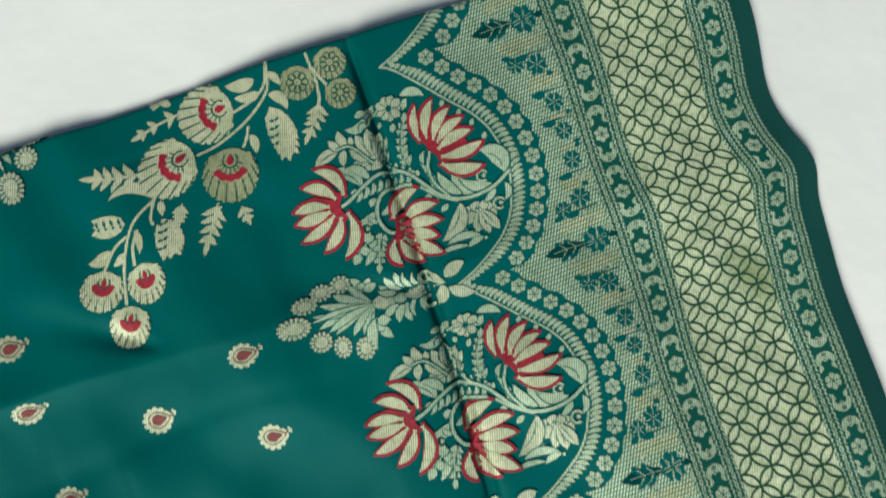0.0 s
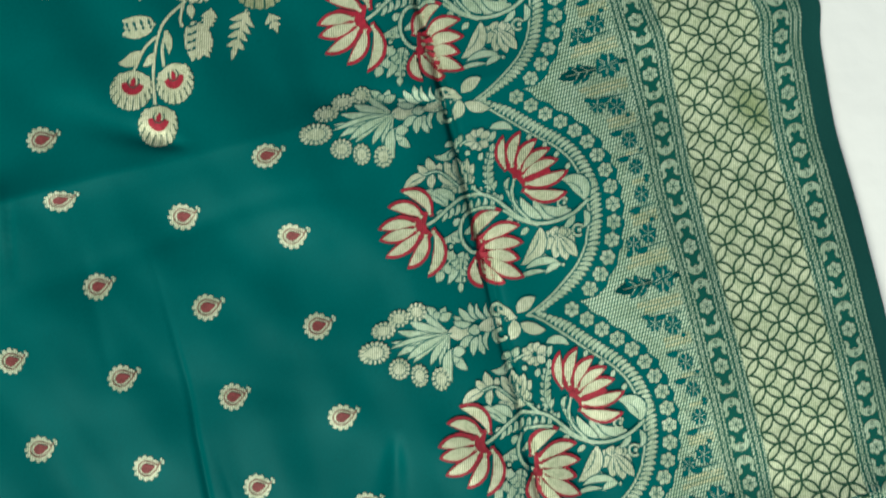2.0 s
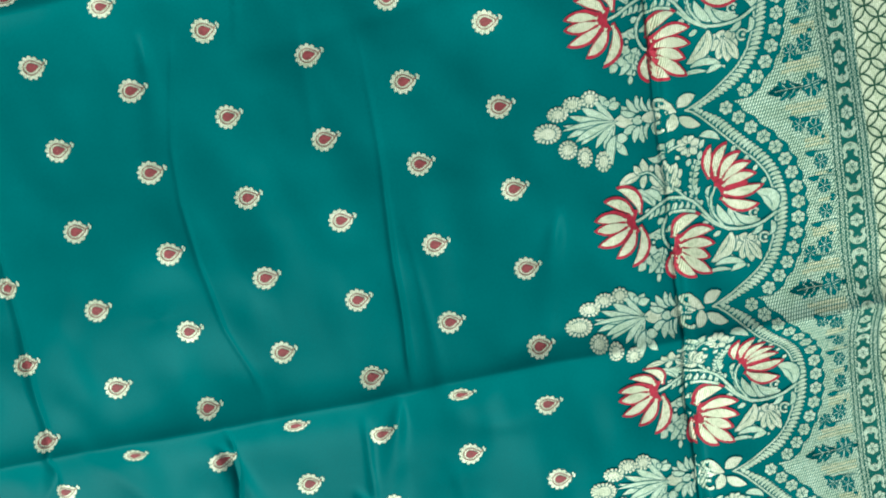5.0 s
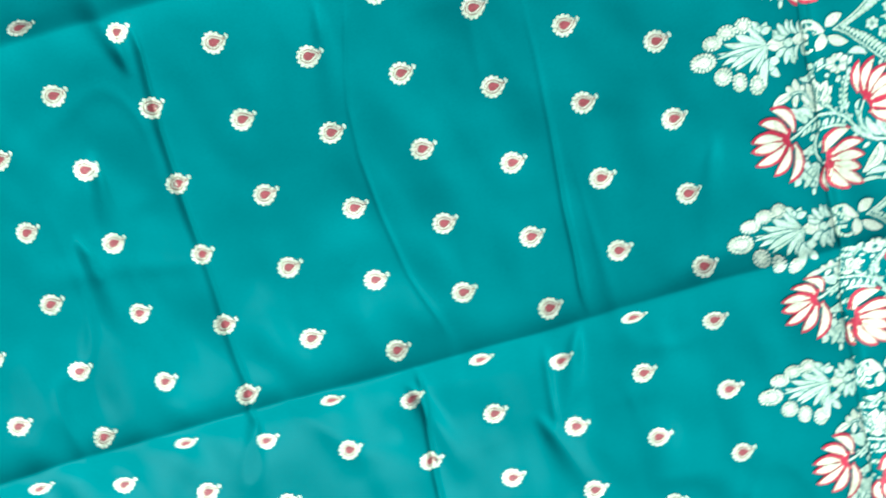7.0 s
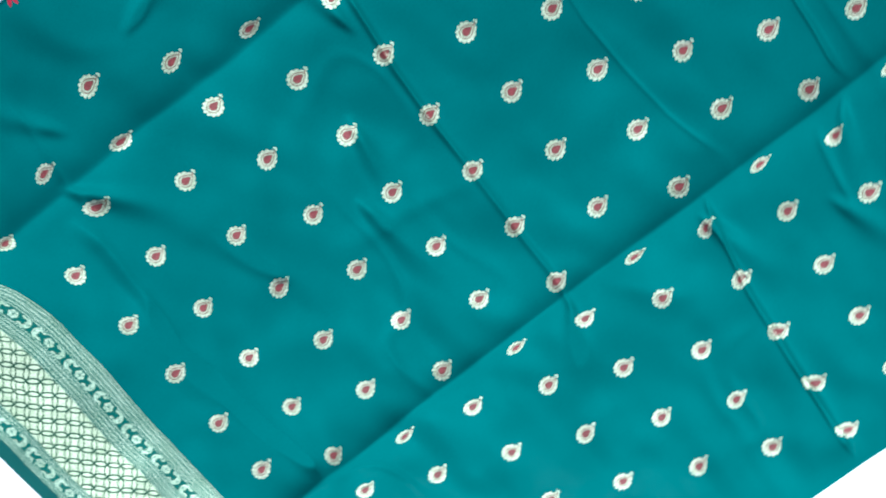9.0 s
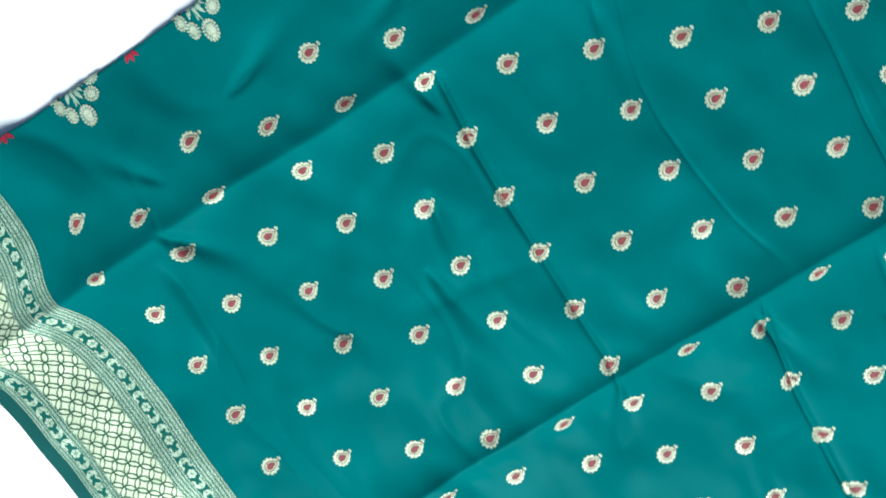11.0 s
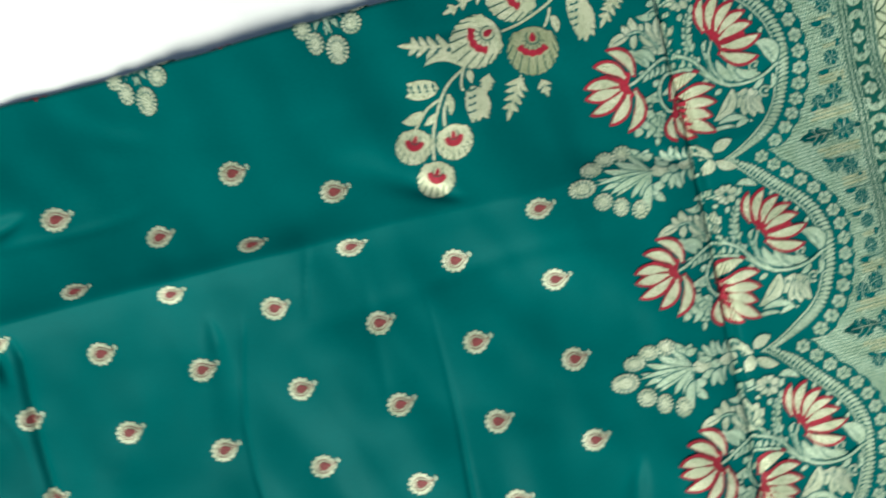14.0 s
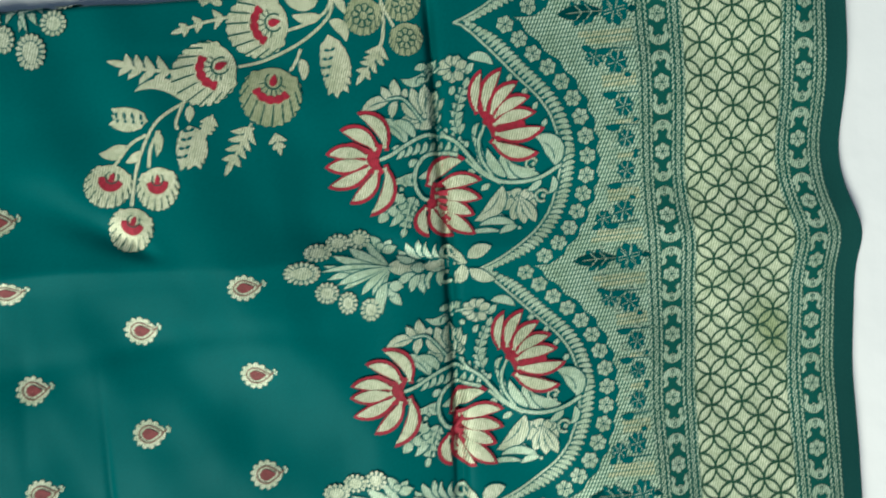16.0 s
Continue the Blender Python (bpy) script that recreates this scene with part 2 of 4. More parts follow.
def drape(s, t, lift):
    """Flat cloth coordinates (s along, t across, in metres) to the place where that bit of cloth lies."""
    s, t, lift = (np.asarray(v, float) for v in (s, t, lift))
    start, run = np.interp(s, (-0.64, -0.54, -0.45, -0.12, -0.05, 0.03), (0.010, 0.002, -0.010, -0.010, -0.024, -0.10)), np.interp(s, (-0.64, -0.45, -0.12, -0.05, 0.03), (0.070, 0.086, 0.080, 0.056, 0.18))
    y = t - np.interp(s, *UPPER_LOSS) * smooth(0, 1, (t - start) / run) + 0.0155 * smooth(0.322, 0.376, -t)
    y = y + np.interp(s, *SLACK)
    x = s + 0.003 + 0.017 * y
    x = x + np.interp(s, *PULL) * smooth(-0.06, 0.05, y) - 0.003 * smooth(0.28, 0.36, -y) * smooth(-0.35, -0.10, s)
    x = x + 0.0014 * ripple(y * 14, y * 0 + 1.5) * (smooth(RIGHT - 0.06, RIGHT, s) + smooth(-LEFT - 0.06, -LEFT, -s))
    x = x - 0.020 * np.exp(-(((y - 0.045) / 0.035) ** 2)) * smooth(0.52, 0.66, -x)
    x = x + 0.0055 * np.exp(-(((y + 0.005) / 0.017) ** 2)) * smooth(0.22, 0.36, x)
    x = x - 0.006 * np.exp(-(((y - 0.045) / 0.030) ** 2)) * smooth(0.22, 0.36, x)
    x = x - 0.004 * smooth(0.03, 0.10, -y) * smooth(0.21, 0.25, x)
    x = x - 0.0035 * smooth(0.46, 0.60, -x) * smooth(0.80, 0.74, -x) * smooth(0.0, 0.08, -y)
    edge, bend = top_edge(x), 0.0042
    over = np.maximum(y - edge, 0)
    flat_y = np.minimum(y, edge)
    z = height(x, flat_y)
    ang = np.minimum(over / bend, math.pi)
    past = np.maximum(over - math.pi * bend, 0)
    yy = flat_y + (bend + lift) * np.sin(ang) - past
    zz = z - bend + (bend + lift) * np.cos(ang)
    zz = np.maximum(zz, FLOOR + 0.0006 + lift)
    return np.stack([x, yy, zz], -1)


# ---------------------------------------------------------------- weaving shapes into the cloth
class Weave:
    """Gathers shapes in flat cloth coordinates; they follow the cloth when they become a mesh."""

    def __init__(self):
        self.s, self.t, self.up, self.faces = [], [], [], []

    def grid(self, pts, rows, cols, lift, closed=False):
        base = len(self.s)
        for a, b in pts:
            self.s.append(a), self.t.append(b), self.up.append(lift)
        for i in range(rows - 1):
            for j in range(cols - (0 if closed else 1)):
                k = (j + 1) % cols
                self.faces.append((base + i * cols + j, base + i * cols + k, base + (i + 1) * cols + k, base + (i + 1) * cols + j))

    def ribbon(self, line, widths, lift=0.0004, across=2):
        """A strip along a line of (s, t) points with a width at each."""
        p = np.asarray(line, float)
        d = np.gradient(p, axis=0)
        d /= np.linalg.norm(d, axis=1)[:, None] + 1e-12
        n = np.stack([-d[:, 1], d[:, 0]], 1)
        pts = []
        for q, m, w in zip(p, n, widths):
            for k in np.linspace(-0.5, 0.5, across + 1):
                pts.append(q + m * w * k)
        self.grid(pts, len(p), across + 1, lift)

    def leaf(self, a, b, wide, bend=0.0, lift=0.0004, n=7, blunt=0.8, neck=0.08, across=2):
        """A leaf or petal from base a to tip b, its midrib bowed to the left by bend times its length."""
        a, b = np.asarray(a, float), np.asarray(b, float)
        d = b - a
        side = np.array([-d[1], d[0]])
        k = np.linspace(0, 1, n)
        line = a + k[:, None] * d + (4 * bend * k * (1 - k))[:, None] * side
        w = wide * np.maximum(np.sin(math.pi * k ** blunt) ** 0.8, 0.0)
        w[0] = max(w[0], neck * wide)
        self.ribbon(line, w, lift, across)

    def vine(self, pts, wide, lift=0.0004, n=5, taper=0.0):
        """A stem along a smooth curve through the given points."""
        p = np.asarray(pts, float)
        p = np.vstack([2 * p[0] - p[1], p, 2 * p[-1] - p[-2]])
        out = []
        for i in range(1, len(p) - 2):
            for u in np.linspace(0, 1, n, endpoint=False):
                a, b, c, d = p[i - 1], p[i], p[i + 1], p[i + 2]
                out.append(0.5 * ((2 * b) + (c - a) * u + (2 * a - 5 * b + 4 * c - d) * u * u + (3 * b - a - 3 * c + d) * u ** 3))
        out.append(p[-2])
        self.ribbon(out, np.linspace(wide, wide * (1 - taper), len(out)), lift, 1)
        return np.array(out)

    def disc(self, c, rx, ry, turn=0.0, lift=0.0004, n=14, drop=0.0, rings=2):
        """An oval; drop above 0 draws one end out to a point, towards the turn."""
        pts = []
        for r in np.linspace(0.02, 1, rings + 1):
            for k in range(n):
                q = 2 * math.pi * k / n
                u, v = math.cos(q), math.sin(q)
                u2 = u + drop * max(u, 0) ** 4
                v2 = v * (1 - 0.55 * min(drop, 1) * max(u, 0) ** 1.5)
                x, y = rx * r * u2, ry * r * v2
                pts.append((c[0] + x * math.cos(turn) - y * math.sin(turn), c[1] + x * math.sin(turn) + y * math.cos(turn)))
        self.grid(pts, rings + 1, n, lift, True)

    def ring(self, c, r, wide, lift=0.0006, n=20, a0=0.0, a1=2 * math.pi):
        q = np.linspace(a0, a1, n)
        self.ribbon(np.stack([c[0] + r * np.cos(q), c[1] + r * np.sin(q)], 1), [wide] * n, lift, 1)

    def lobed(self, c, r, lobes=6, depth=0.25, lift=0.0004, turn=0.0, rings=2, rx=1.0, ry=1.0, a0=0.0, a1=2 * math.pi):
        """A round flower in one piece with a lobed rim; lobes only between the angles a0 and a1."""
        n = max(24, lobes * 5)
        pts = []
        for k in np.linspace(0.03, 1, rings + 1):
            for i in range(n):
                q = 2 * math.pi * i / n
                inside = a0 <= q <= a1
                f = (q - a0) / (a1 - a0) * lobes
                w = 1 - depth * (1 - abs(math.sin(math.pi * f)) ** 0.6) if inside else 1 - depth
                rr = r * (k * w if k > 0.6 else k)
                u, v = rr * rx * math.cos(q), rr * ry * math.sin(q)
                pts.append((c[0] + u * math.cos(turn) - v * math.sin(turn), c[1] + u * math.sin(turn) + v * math.cos(turn)))
        self.grid(pts, rings + 1, n, lift, True)

    def blossom(self, c, r, petals=6, lift=0.0004, turn=0.0, heart=0.28, n=4, wide=0.9, squash=1.0):
        """A small round flower of separate petals."""
        for k in range(petals):
            q = turn + 2 * math.pi * k / petals
            d = np.array([math.cos(q), math.sin(q) * squash])
            self.leaf(np.array(c) + d * r * heart, np.array(c) + d * r, wide * 2 * math.pi * r * 0.7 / petals, 0, lift, n, 1.15, 0.3)

    def pinnate(self, line, long, wide, lift=0.0004, pairs=5, lean=0.75, tip=True):
        """Leaflets in pairs along a stem."""
        p = np.asarray(line, float)
        for k in np.linspace(0.12, 0.92, pairs):
            f = k * (len(p) - 1)
            i = min(int(f), len(p) - 2)
            at = p[i] + (f - i) * (p[i + 1] - p[i])
            d = p[i + 1] - p[i]
            d = d / (np.linalg.norm(d) + 1e-12)
            for sgn in (-1, 1):
                q = np.array([d[0] * math.cos(lean) - sgn * d[1] * math.sin(lean), d[1] * math.cos(lean) + sgn * d[0] * math.sin(lean)])
                self.leaf(at, at + q * long * (1 - 0.35 * k), wide, -0.12 * sgn, lift, 5)
        if tip:
            d = p[-1] - p[-2]
            d = d / (np.linalg.norm(d) + 1e-12)
            self.leaf(p[-1], p[-1] + d * long, wide, 0, lift, 5)

    def bars(self, s0, s1, t0, t1, lift, step=0.006):
        """A plain rectangle, divided finely enough to follow the cloth."""
        cols, rows = max(2, int(abs(s1 - s0) / step) + 1), max(2, int(abs(t1 - t0) / step) + 1)
        pts = [(a, b) for b in np.linspace(t0, t1, rows) for a in np.linspace(s0, s1, cols)]
        self.grid(pts, rows, cols, lift)

    def mesh(self, name, weld=False):
        me = bpy.data.meshes.new(name)
        v = drape(self.s, self.t, self.up)
        me.from_pydata(v.tolist(), [], self.faces)
        if weld:
            bm = bmesh.new()
            bm.from_mesh(me)
            bmesh.ops.remove_doubles(bm, verts=bm.verts, dist=0.00001)
            bm.to_mesh(me)
            bm.free()
        me.polygons.foreach_set("use_smooth", [True] * len(me.polygons))
        me.update()
        return me


def part(name, weave, mat, parent, label="", kind="", weld=False):
    """Links what was woven as one mesh object under a thing or part."""
    me = weave.mesh(name, weld)
    me.materials.append(mat)
    ob = new(name, me)
    ob.parent = parent
    return tagged(ob, label, kind=kind)


class Design:
    """Turns drawing units into cloth coordinates: an origin on the cloth, a unit length and a turn; y of the drawing points down."""

    def __init__(self, s, t, zero, unit, turn):
        self.o, self.z, self.u, self.c, self.n = np.array([s, t]), np.array(zero, float), unit, math.cos(radians(turn)), math.sin(radians(turn))

    def __call__(self, x, y):
        a, b = (x - self.z[0]) * self.u, -(y - self.z[1]) * self.u
        return self.o + np.array([a * self.c - b * self.n, a * self.n + b * self.c])

    def line(self, *xy):
        return [self(xy[k], xy[k + 1]) for k in range(0, len(xy), 2)]


# ---------------------------------------------------------------- the white sheet below
def build_sheet():
    n = 160
    bm = bmesh.new()
    g = np.concatenate([np.linspace(-4, -1.3, 20), np.linspace(-1.25, 0.85, n), np.linspace(0.9, 4, 20)])
    h = np.concatenate([np.linspace(-4, -1.0, 20), np.linspace(-0.95, 0.65, n), np.linspace(0.7, 4, 20)])
    X, Y = np.meshgrid(g, h)
    Z = FLOOR - 0.0034 + 0.0024 * ripple(X * 3 + 5, Y * 3 + 9) + 0.0009 * ripple(X * 11 + Y * 4, Y * 7 + 2)
    grid = [[bm.verts.new((X[j, i], Y[j, i], Z[j, i])) for i in range(len(g))] for j in range(len(h))]
    for j in range(len(h) - 1):
        for i in range(len(g) - 1):
            bm.faces.new((grid[j][i], grid[j][i + 1], grid[j + 1][i + 1], grid[j + 1][i])).smooth = True
    me = bpy.data.meshes.new("bedsheet")
    bm.to_mesh(me)
    bm.free()
    me.materials.append(SHEET)
    tagged(new("bedsheet", me), "plain white cotton sheet spread smooth under the saree", "sheet", kind="structure")


build_sheet()

# ---------------------------------------------------------------- the saree
saree = tagged(new("saree"), "teal green silk saree with gold brocade, spread out with fold creases", "saree")


def build_fabric():
    fine = [np.arange(c - 0.018, c + 0.016, 0.0009) for c in (0.120, -0.100, -0.245, -0.268, -0.405, -0.712)]
    s = np.unique(np.concatenate([np.linspace(LEFT, RIGHT, 545), *fine]).round(5))
    t = np.unique(np.concatenate([np.arange(BOTTOM - 0.0155, 0.172, 0.0024), np.arange(0.172, 0.224, 0.0011), np.arange(-0.365, -0.31, 0.0011), np.arange(-0.02, 0.06, 0.0011)]).round(5))
    S, T = np.meshgrid(s, t)
    v = drape(S.ravel(), T.ravel(), 0 * S.ravel())
    rows, cols = S.shape
    i, j = np.meshgrid(np.arange(cols - 1), np.arange(rows - 1))
    a = (j * cols + i).ravel()
    me = bpy.data.meshes.new("fabric")
    me.from_pydata(v.tolist(), [], np.stack([a, a + 1, a + cols + 1, a + cols], 1).tolist())
    me.polygons.foreach_set("use_smooth", [True] * len(me.polygons))
    me.materials.append(SILK)
    ob = new("fabric", me)
    ob.parent = saree
    thick = ob.modifiers.new("thickness", "SOLIDIFY")
    thick.thickness, thick.offset = 0.0004, -1.0
    return tagged(ob, "plain teal silk ground with pressed creases")


build_fabric()


# small drop-shaped sprig, repeated over the field
def booti(s, t):
    jit = RNG.normal(0, 0.0005, 2)
    c = np.array([s + jit[0] + 0.0006, t + jit[1]])
    outer, heart, ring, bud = Weave(), Weave(), Weave(), Weave()

    def drop(a, rx, ry, tip):
        """A drop with its point along the cloth."""
        u, v = math.cos(a), math.sin(a)
        return c + (rx * u + tip * max(u, 0) ** 5, ry * v * (1 - 0.24 * max(u, 0) ** 2.5))

    n, pts = 84, []
    for k in (0.03, 0.4, 0.75, 1.0):
        for i in range(n):
            a = 2 * math.pi * i / n
            edge = 1.0
            if k == 1.0 and math.cos(a) < 0.86:
                edge = 0.76 + 0.29 * abs(math.sin(6.5 * (a - math.pi))) ** 0.55
            pts.append(c + (drop(a, 0.0092, 0.0087, 0.0008) - c) * k * edge)
    outer.grid(pts, 4, n, 0.0004, True)
    ring.ribbon([drop(a, 0.0058, 0.0052, 0.0026) for a in np.linspace(0.0, 2 * math.pi - 0.05, 30)], [0.0008] * 30, 0.0008, 1)
    ring.ribbon([c + (0.0076, 0.0), c + (0.0094, 0.0008), c + (0.0112, 0.0022)], [0.0009] * 3, 0.0009, 1)
    for q in (0.1, 1.2, -0.9):
        bud.leaf(c + (0.0108, 0.0021), c + (0.0108 + 0.0026 * math.cos(q), 0.0021 + 0.0026 * math.sin(q)), 0.0018, 0.0, 0.0005, 5, 1.3, 0.4)
    heart.grid([c + (drop(a, 0.0038, 0.0035, 0.0024) - c) * k for k in (0.03, 0.6, 1.0) for a in np.linspace(0, 2 * math.pi, 18, endpoint=False)], 3, 18, 0.0009, True)
    ob = part("sprig_motif", outer, CREAM, saree, "small cream and crimson drop-shaped sprig motif")
    part("outline", ring, DULL, ob)
    part("bud", bud, PALE, ob)
    part("drop", heart, RUST, ob, "rust red drop centre")


DULL = zari("dark_outline", (0.20, 0.10, 0.075), (0.10, 0.07, 0.05), 720, 17.0, 0.1, 0.5, 0.2)
for i in range(12):
    for j in range(-1, 18):
        s, t = -0.0675 * i, 0.005 - (j - i / 2) * 0.0628
        if -0.648 < t < 0.112 and not (i == 1 and j <= 0) and not (i == 0 and j < 0) and not (i == 2 and j < 0):
            booti(s, t)


# lotus: broad cream petals, a crimson line round each
def lotus(D, heart, *petals):
    """petals: base, tip, width and bow of each, in drawing units."""
    red = Weave()
    U = D.u
    h = D(*heart)
    for k, (x0, y0, x1, y1, w, b) in enumerate(petals):
        p, q = D(x0, y0), D(x1, y1)
        d = (q - p) / np.linalg.norm(q - p)
        up = 0.0012 + 0.00003 * k
        red.leaf(p - d * 12 * U, q + d * 17 * U, (w * 1.22 + 20) * U, b, up, 15, 1.10, 0.30, 6)
        red.ribbon([h, p + (q - p) * 0.12], [13 * U, 16 * U], up, 2)
        if k:
            # crimson ground between this petal and the one before
            a0, b0, a1, b1, _, _ = petals[k - 1]
            m = [(D(a0, b0) + (D(a1, b1) - D(a0, b0)) * f + p + (q - p) * f) / 2 for f in (0.05, 0.3, 0.55, 0.72)]
            gap = [0.6 * np.linalg.norm(D(a0, b0) + (D(a1, b1) - D(a0, b0)) * f - p - (q - p) * f) for f in (0.05, 0.3, 0.55, 0.72)]
            red.ribbon([h, *m], [10 * U, *gap[:3], gap[3] * 0.5], up, 3)
    red.disc(h, 17 * U, 15 * U, 0.3, 0.0016, 12)
    ob = part("lotus", red, CRIMSON, saree, "cream lotus outlined in crimson thread")
    for k, (x0, y0, x1, y1, w, b) in enumerate(petals):
        petal = Weave()
        petal.leaf(D(x0, y0), D(x1, y1), w * 1.22 * U, b, 0.0018, 15, 1.10, 0.38, 6)
        part("petal", petal, GOLD, ob)


def medallion(t0):
    """Roundel of three lotuses, buds and leaves on curling stems, every shape parted from the next by a dark line."""
    U = 0.0001511
    D = Design(0.1285 + 0.0035 * (t0 < 0), t0 - 0.0010, (448, 470), U, -4.96)
    stems, leaves, buds, gaps = Weave(), Weave(), Weave(), Weave()
    count = [0]

    def L(x0, y0, x1, y1, w, b=0.0, into=None, blunt=0.85, rib=False):
        count[0] += 1
        up = 0.0004 + 0.0001 * (count[0] % 7)
        p, q = D(x0, y0), D(x1, y1)
        e = (q - p) / np.linalg.norm(q - p) * 5 * U
        gaps.leaf(p - e, q + e, (w * 1.1 + 9) * U, b, up, 9, blunt, 0.2, 4)
        (into or leaves).leaf(p, q, w * 1.1 * U, b, up + 0.00005, 9, blunt, 0.1, 4)
        if rib or w >= 40:
            gaps.leaf(p + (q - p) * 0.08, p + (q - p) * 0.85, 5 * U, b * 0.9, up + 0.0001, 9, 0.7)

    def feather(pairs, long, wide, lean, *xy):
        """Leaflets in pairs along a stem through the points, and one at its tip."""
        p = np.array(xy, float).reshape(-1, 2)
        run = np.linspace(0, len(p) - 1, pairs + 1)
        for k in range(pairs):
            at = np.array([np.interp(run[k], range(len(p)), p[:, 0]), np.interp(run[k], range(len(p)), p[:, 1])])
            to = np.array([np.interp(run[k + 1], range(len(p)), p[:, 0]), np.interp(run[k + 1], range(len(p)), p[:, 1])])
            a = math.atan2(to[1] - at[1], to[0] - at[0])
            for sg in (-1, 1):
                l = long * (1 - 0.3 * k / pairs)
                L(at[0], at[1], at[0] + l * math.cos(a + sg * lean), at[1] + l * math.sin(a + sg * lean), wide, 0.12 * sg)
        d = (p[-1] - p[-2]) / np.linalg.norm(p[-1] - p[-2])
        L(p[-1][0], p[-1][1], p[-1][0] + d[0] * long, p[-1][1] + d[1] * long, wide * 1.1)
        stems.vine(D.line(*xy), 5 * U, 0.0012, 5)

    def bud(cx, cy, r, face):
        """A round bud of scales that overlap from the rim inwards."""
        for ring, n in ((1.0, 7), (0.68, 5), (0.36, 2)):
            for k in range(n):
                q = radians(face + (k - (n - 1) / 2) * 230 / n)
                L(cx + r * (ring - 0.62) * math.cos(q), cy - r * (ring - 0.62) * math.sin(q), cx + r * ring * math.cos(q), cy - r * ring * math.sin(q), r * 0.48, 0, buds, 1.2)

    # ferns
    feather(6, 44, 19, 0.72, 476, 392, 460, 335, 470, 270, 492, 212)
    feather(5, 42, 20, 0.85, 302, 640, 280, 700, 266, 770)
    feather(2, 52, 32, 0.8, 268, 648, 222, 676, 196, 706)
    L(262, 655, 208, 762, 36, 0.1)
    # leaf bough with its big bud, upper left
    L(200, 258, 92, 300, 44, -0.08, buds), L(240, 250, 216, 176, 36, 0.1, buds), L(208, 254, 168, 206, 30, 0.05, buds), L(228, 262, 212, 328, 32, -0.1, buds), L(256, 252, 262, 212, 26, 0, buds)
    for x, y, w in ((252, 326, 46), (276, 352, 40), (246, 268, 46), (284, 212, 44), (338, 196, 46), (384, 216, 40), (410, 250, 38), (404, 312, 40)):
        L(352, 332, x, y, w, 0.04, buds, 1.25)
    for x, y, w in ((300, 268, 42), (346, 256, 44), (380, 284, 36), (322, 316, 40)):
        L(362, 346, x, y, w, 0.0, buds, 1.3)
    L(378, 348, 322, 372, 34, -0.15, buds)
    # top: curls and a flower
    L(338, 148, 244, 176, 34, 0.28), L(344, 182, 306, 196, 22, -0.2), L(352, 168, 382, 98, 36, 0.12), L(300, 140, 352, 128, 26, 0.1), L(380, 186, 402, 200, 20)
    for k in range(9):
        a = radians(40 * k + 12)
        L(445 + 12 * math.cos(a), 140 + 12 * math.sin(a), 445 + (62 if k % 3 else 50) * math.cos(a), 140 + 54 * math.sin(a), 32, 0, buds, 1.15)
    L(505, 98, 600, 126, 34, 0.18), L(500, 160, 528, 118, 26, 0.1), L(440, 240, 455, 206, 22, 0.1)
    # between the left lotus and the stem
    L(268, 425, 158, 334, 46, -0.14), L(300, 404, 212, 340, 34, -0.16), L(250, 440, 212, 446, 18)
    for k in range(8):
        x, y = 236 + 30 * k, 466 - 34 * math.sin(0.30 * k + 0.25)
        L(x + 18, y - 18, x - 6, y + 30, 17, 0.15)
        if 1 < k:
            L(x + 30, y - 44 + 4 * k, x + 46, y - 66 + 6 * k, 14, -0.1)
    for k in range(5):
        L(400 + 26 * k, 372 + 18 * k, 396 + 28 * k, 346 + 18 * k, 15, 0.15)
    # leaves off the main stem, right
    L(648, 600, 540, 744, 60, 0.16, buds, rib=True), L(856, 514, 770, 404, 70, -0.24, rib=True), L(660, 560, 582, 446, 36, 0.10), L(735, 566, 640, 466, 50, 0.16, rib=True), L(790, 548, 668, 498, 38, 0.16), L(620, 552, 566, 486, 22, 0.1)
    L(560, 560, 520, 390, 24, -0.1), L(536, 400, 552, 350, 18, 0.2), L(846, 560, 832, 632, 24, 0.22), L(800, 572, 744, 618, 24, 0.1), L(598, 590, 562, 614, 22), L(545, 530, 500, 548, 20)
    # hanging bud, lower right, and its leaves
    for x, y, w in ((648, 640, 40), (644, 694, 38), (690, 744, 42), (738, 760, 42), (784, 752, 40), (786, 690, 40), (776, 640, 38)):
        L(716, 640, x, y, w, 0.03, buds, 1.3)
    for x, y, w in ((690, 690, 44), (742, 706, 44)):
        L(716, 632, x, y, w, 0.0, buds, 1.35)
    L(700, 652, 716, 608, 46, 0.0, buds, 1.0), L(735, 655, 742, 612, 34, 0.0, buds, 1.0)
    L(700, 758, 558, 764, 30, -0.12), L(676, 742, 618, 702, 28, 0.14), L(712, 770, 640, 800, 26, -0.1), L(640, 790, 506, 802, 18, -0.08), L(716, 782, 724, 770, 14)
    # small leaves, lower left
    L(304, 540, 222, 566, 36, 0.2), L(286, 520, 312, 492, 26, 0.2), L(298, 590, 262, 560, 20, 0.1), L(318, 560, 350, 530, 20, -0.2), L(236, 640, 214, 612, 18, -0.1)
    for x, y in ((665, 176), (726, 230), (768, 284), (806, 350)):
        L(x - 8, y + 14, x + 8, y - 14, 18)
    W = 13 * U
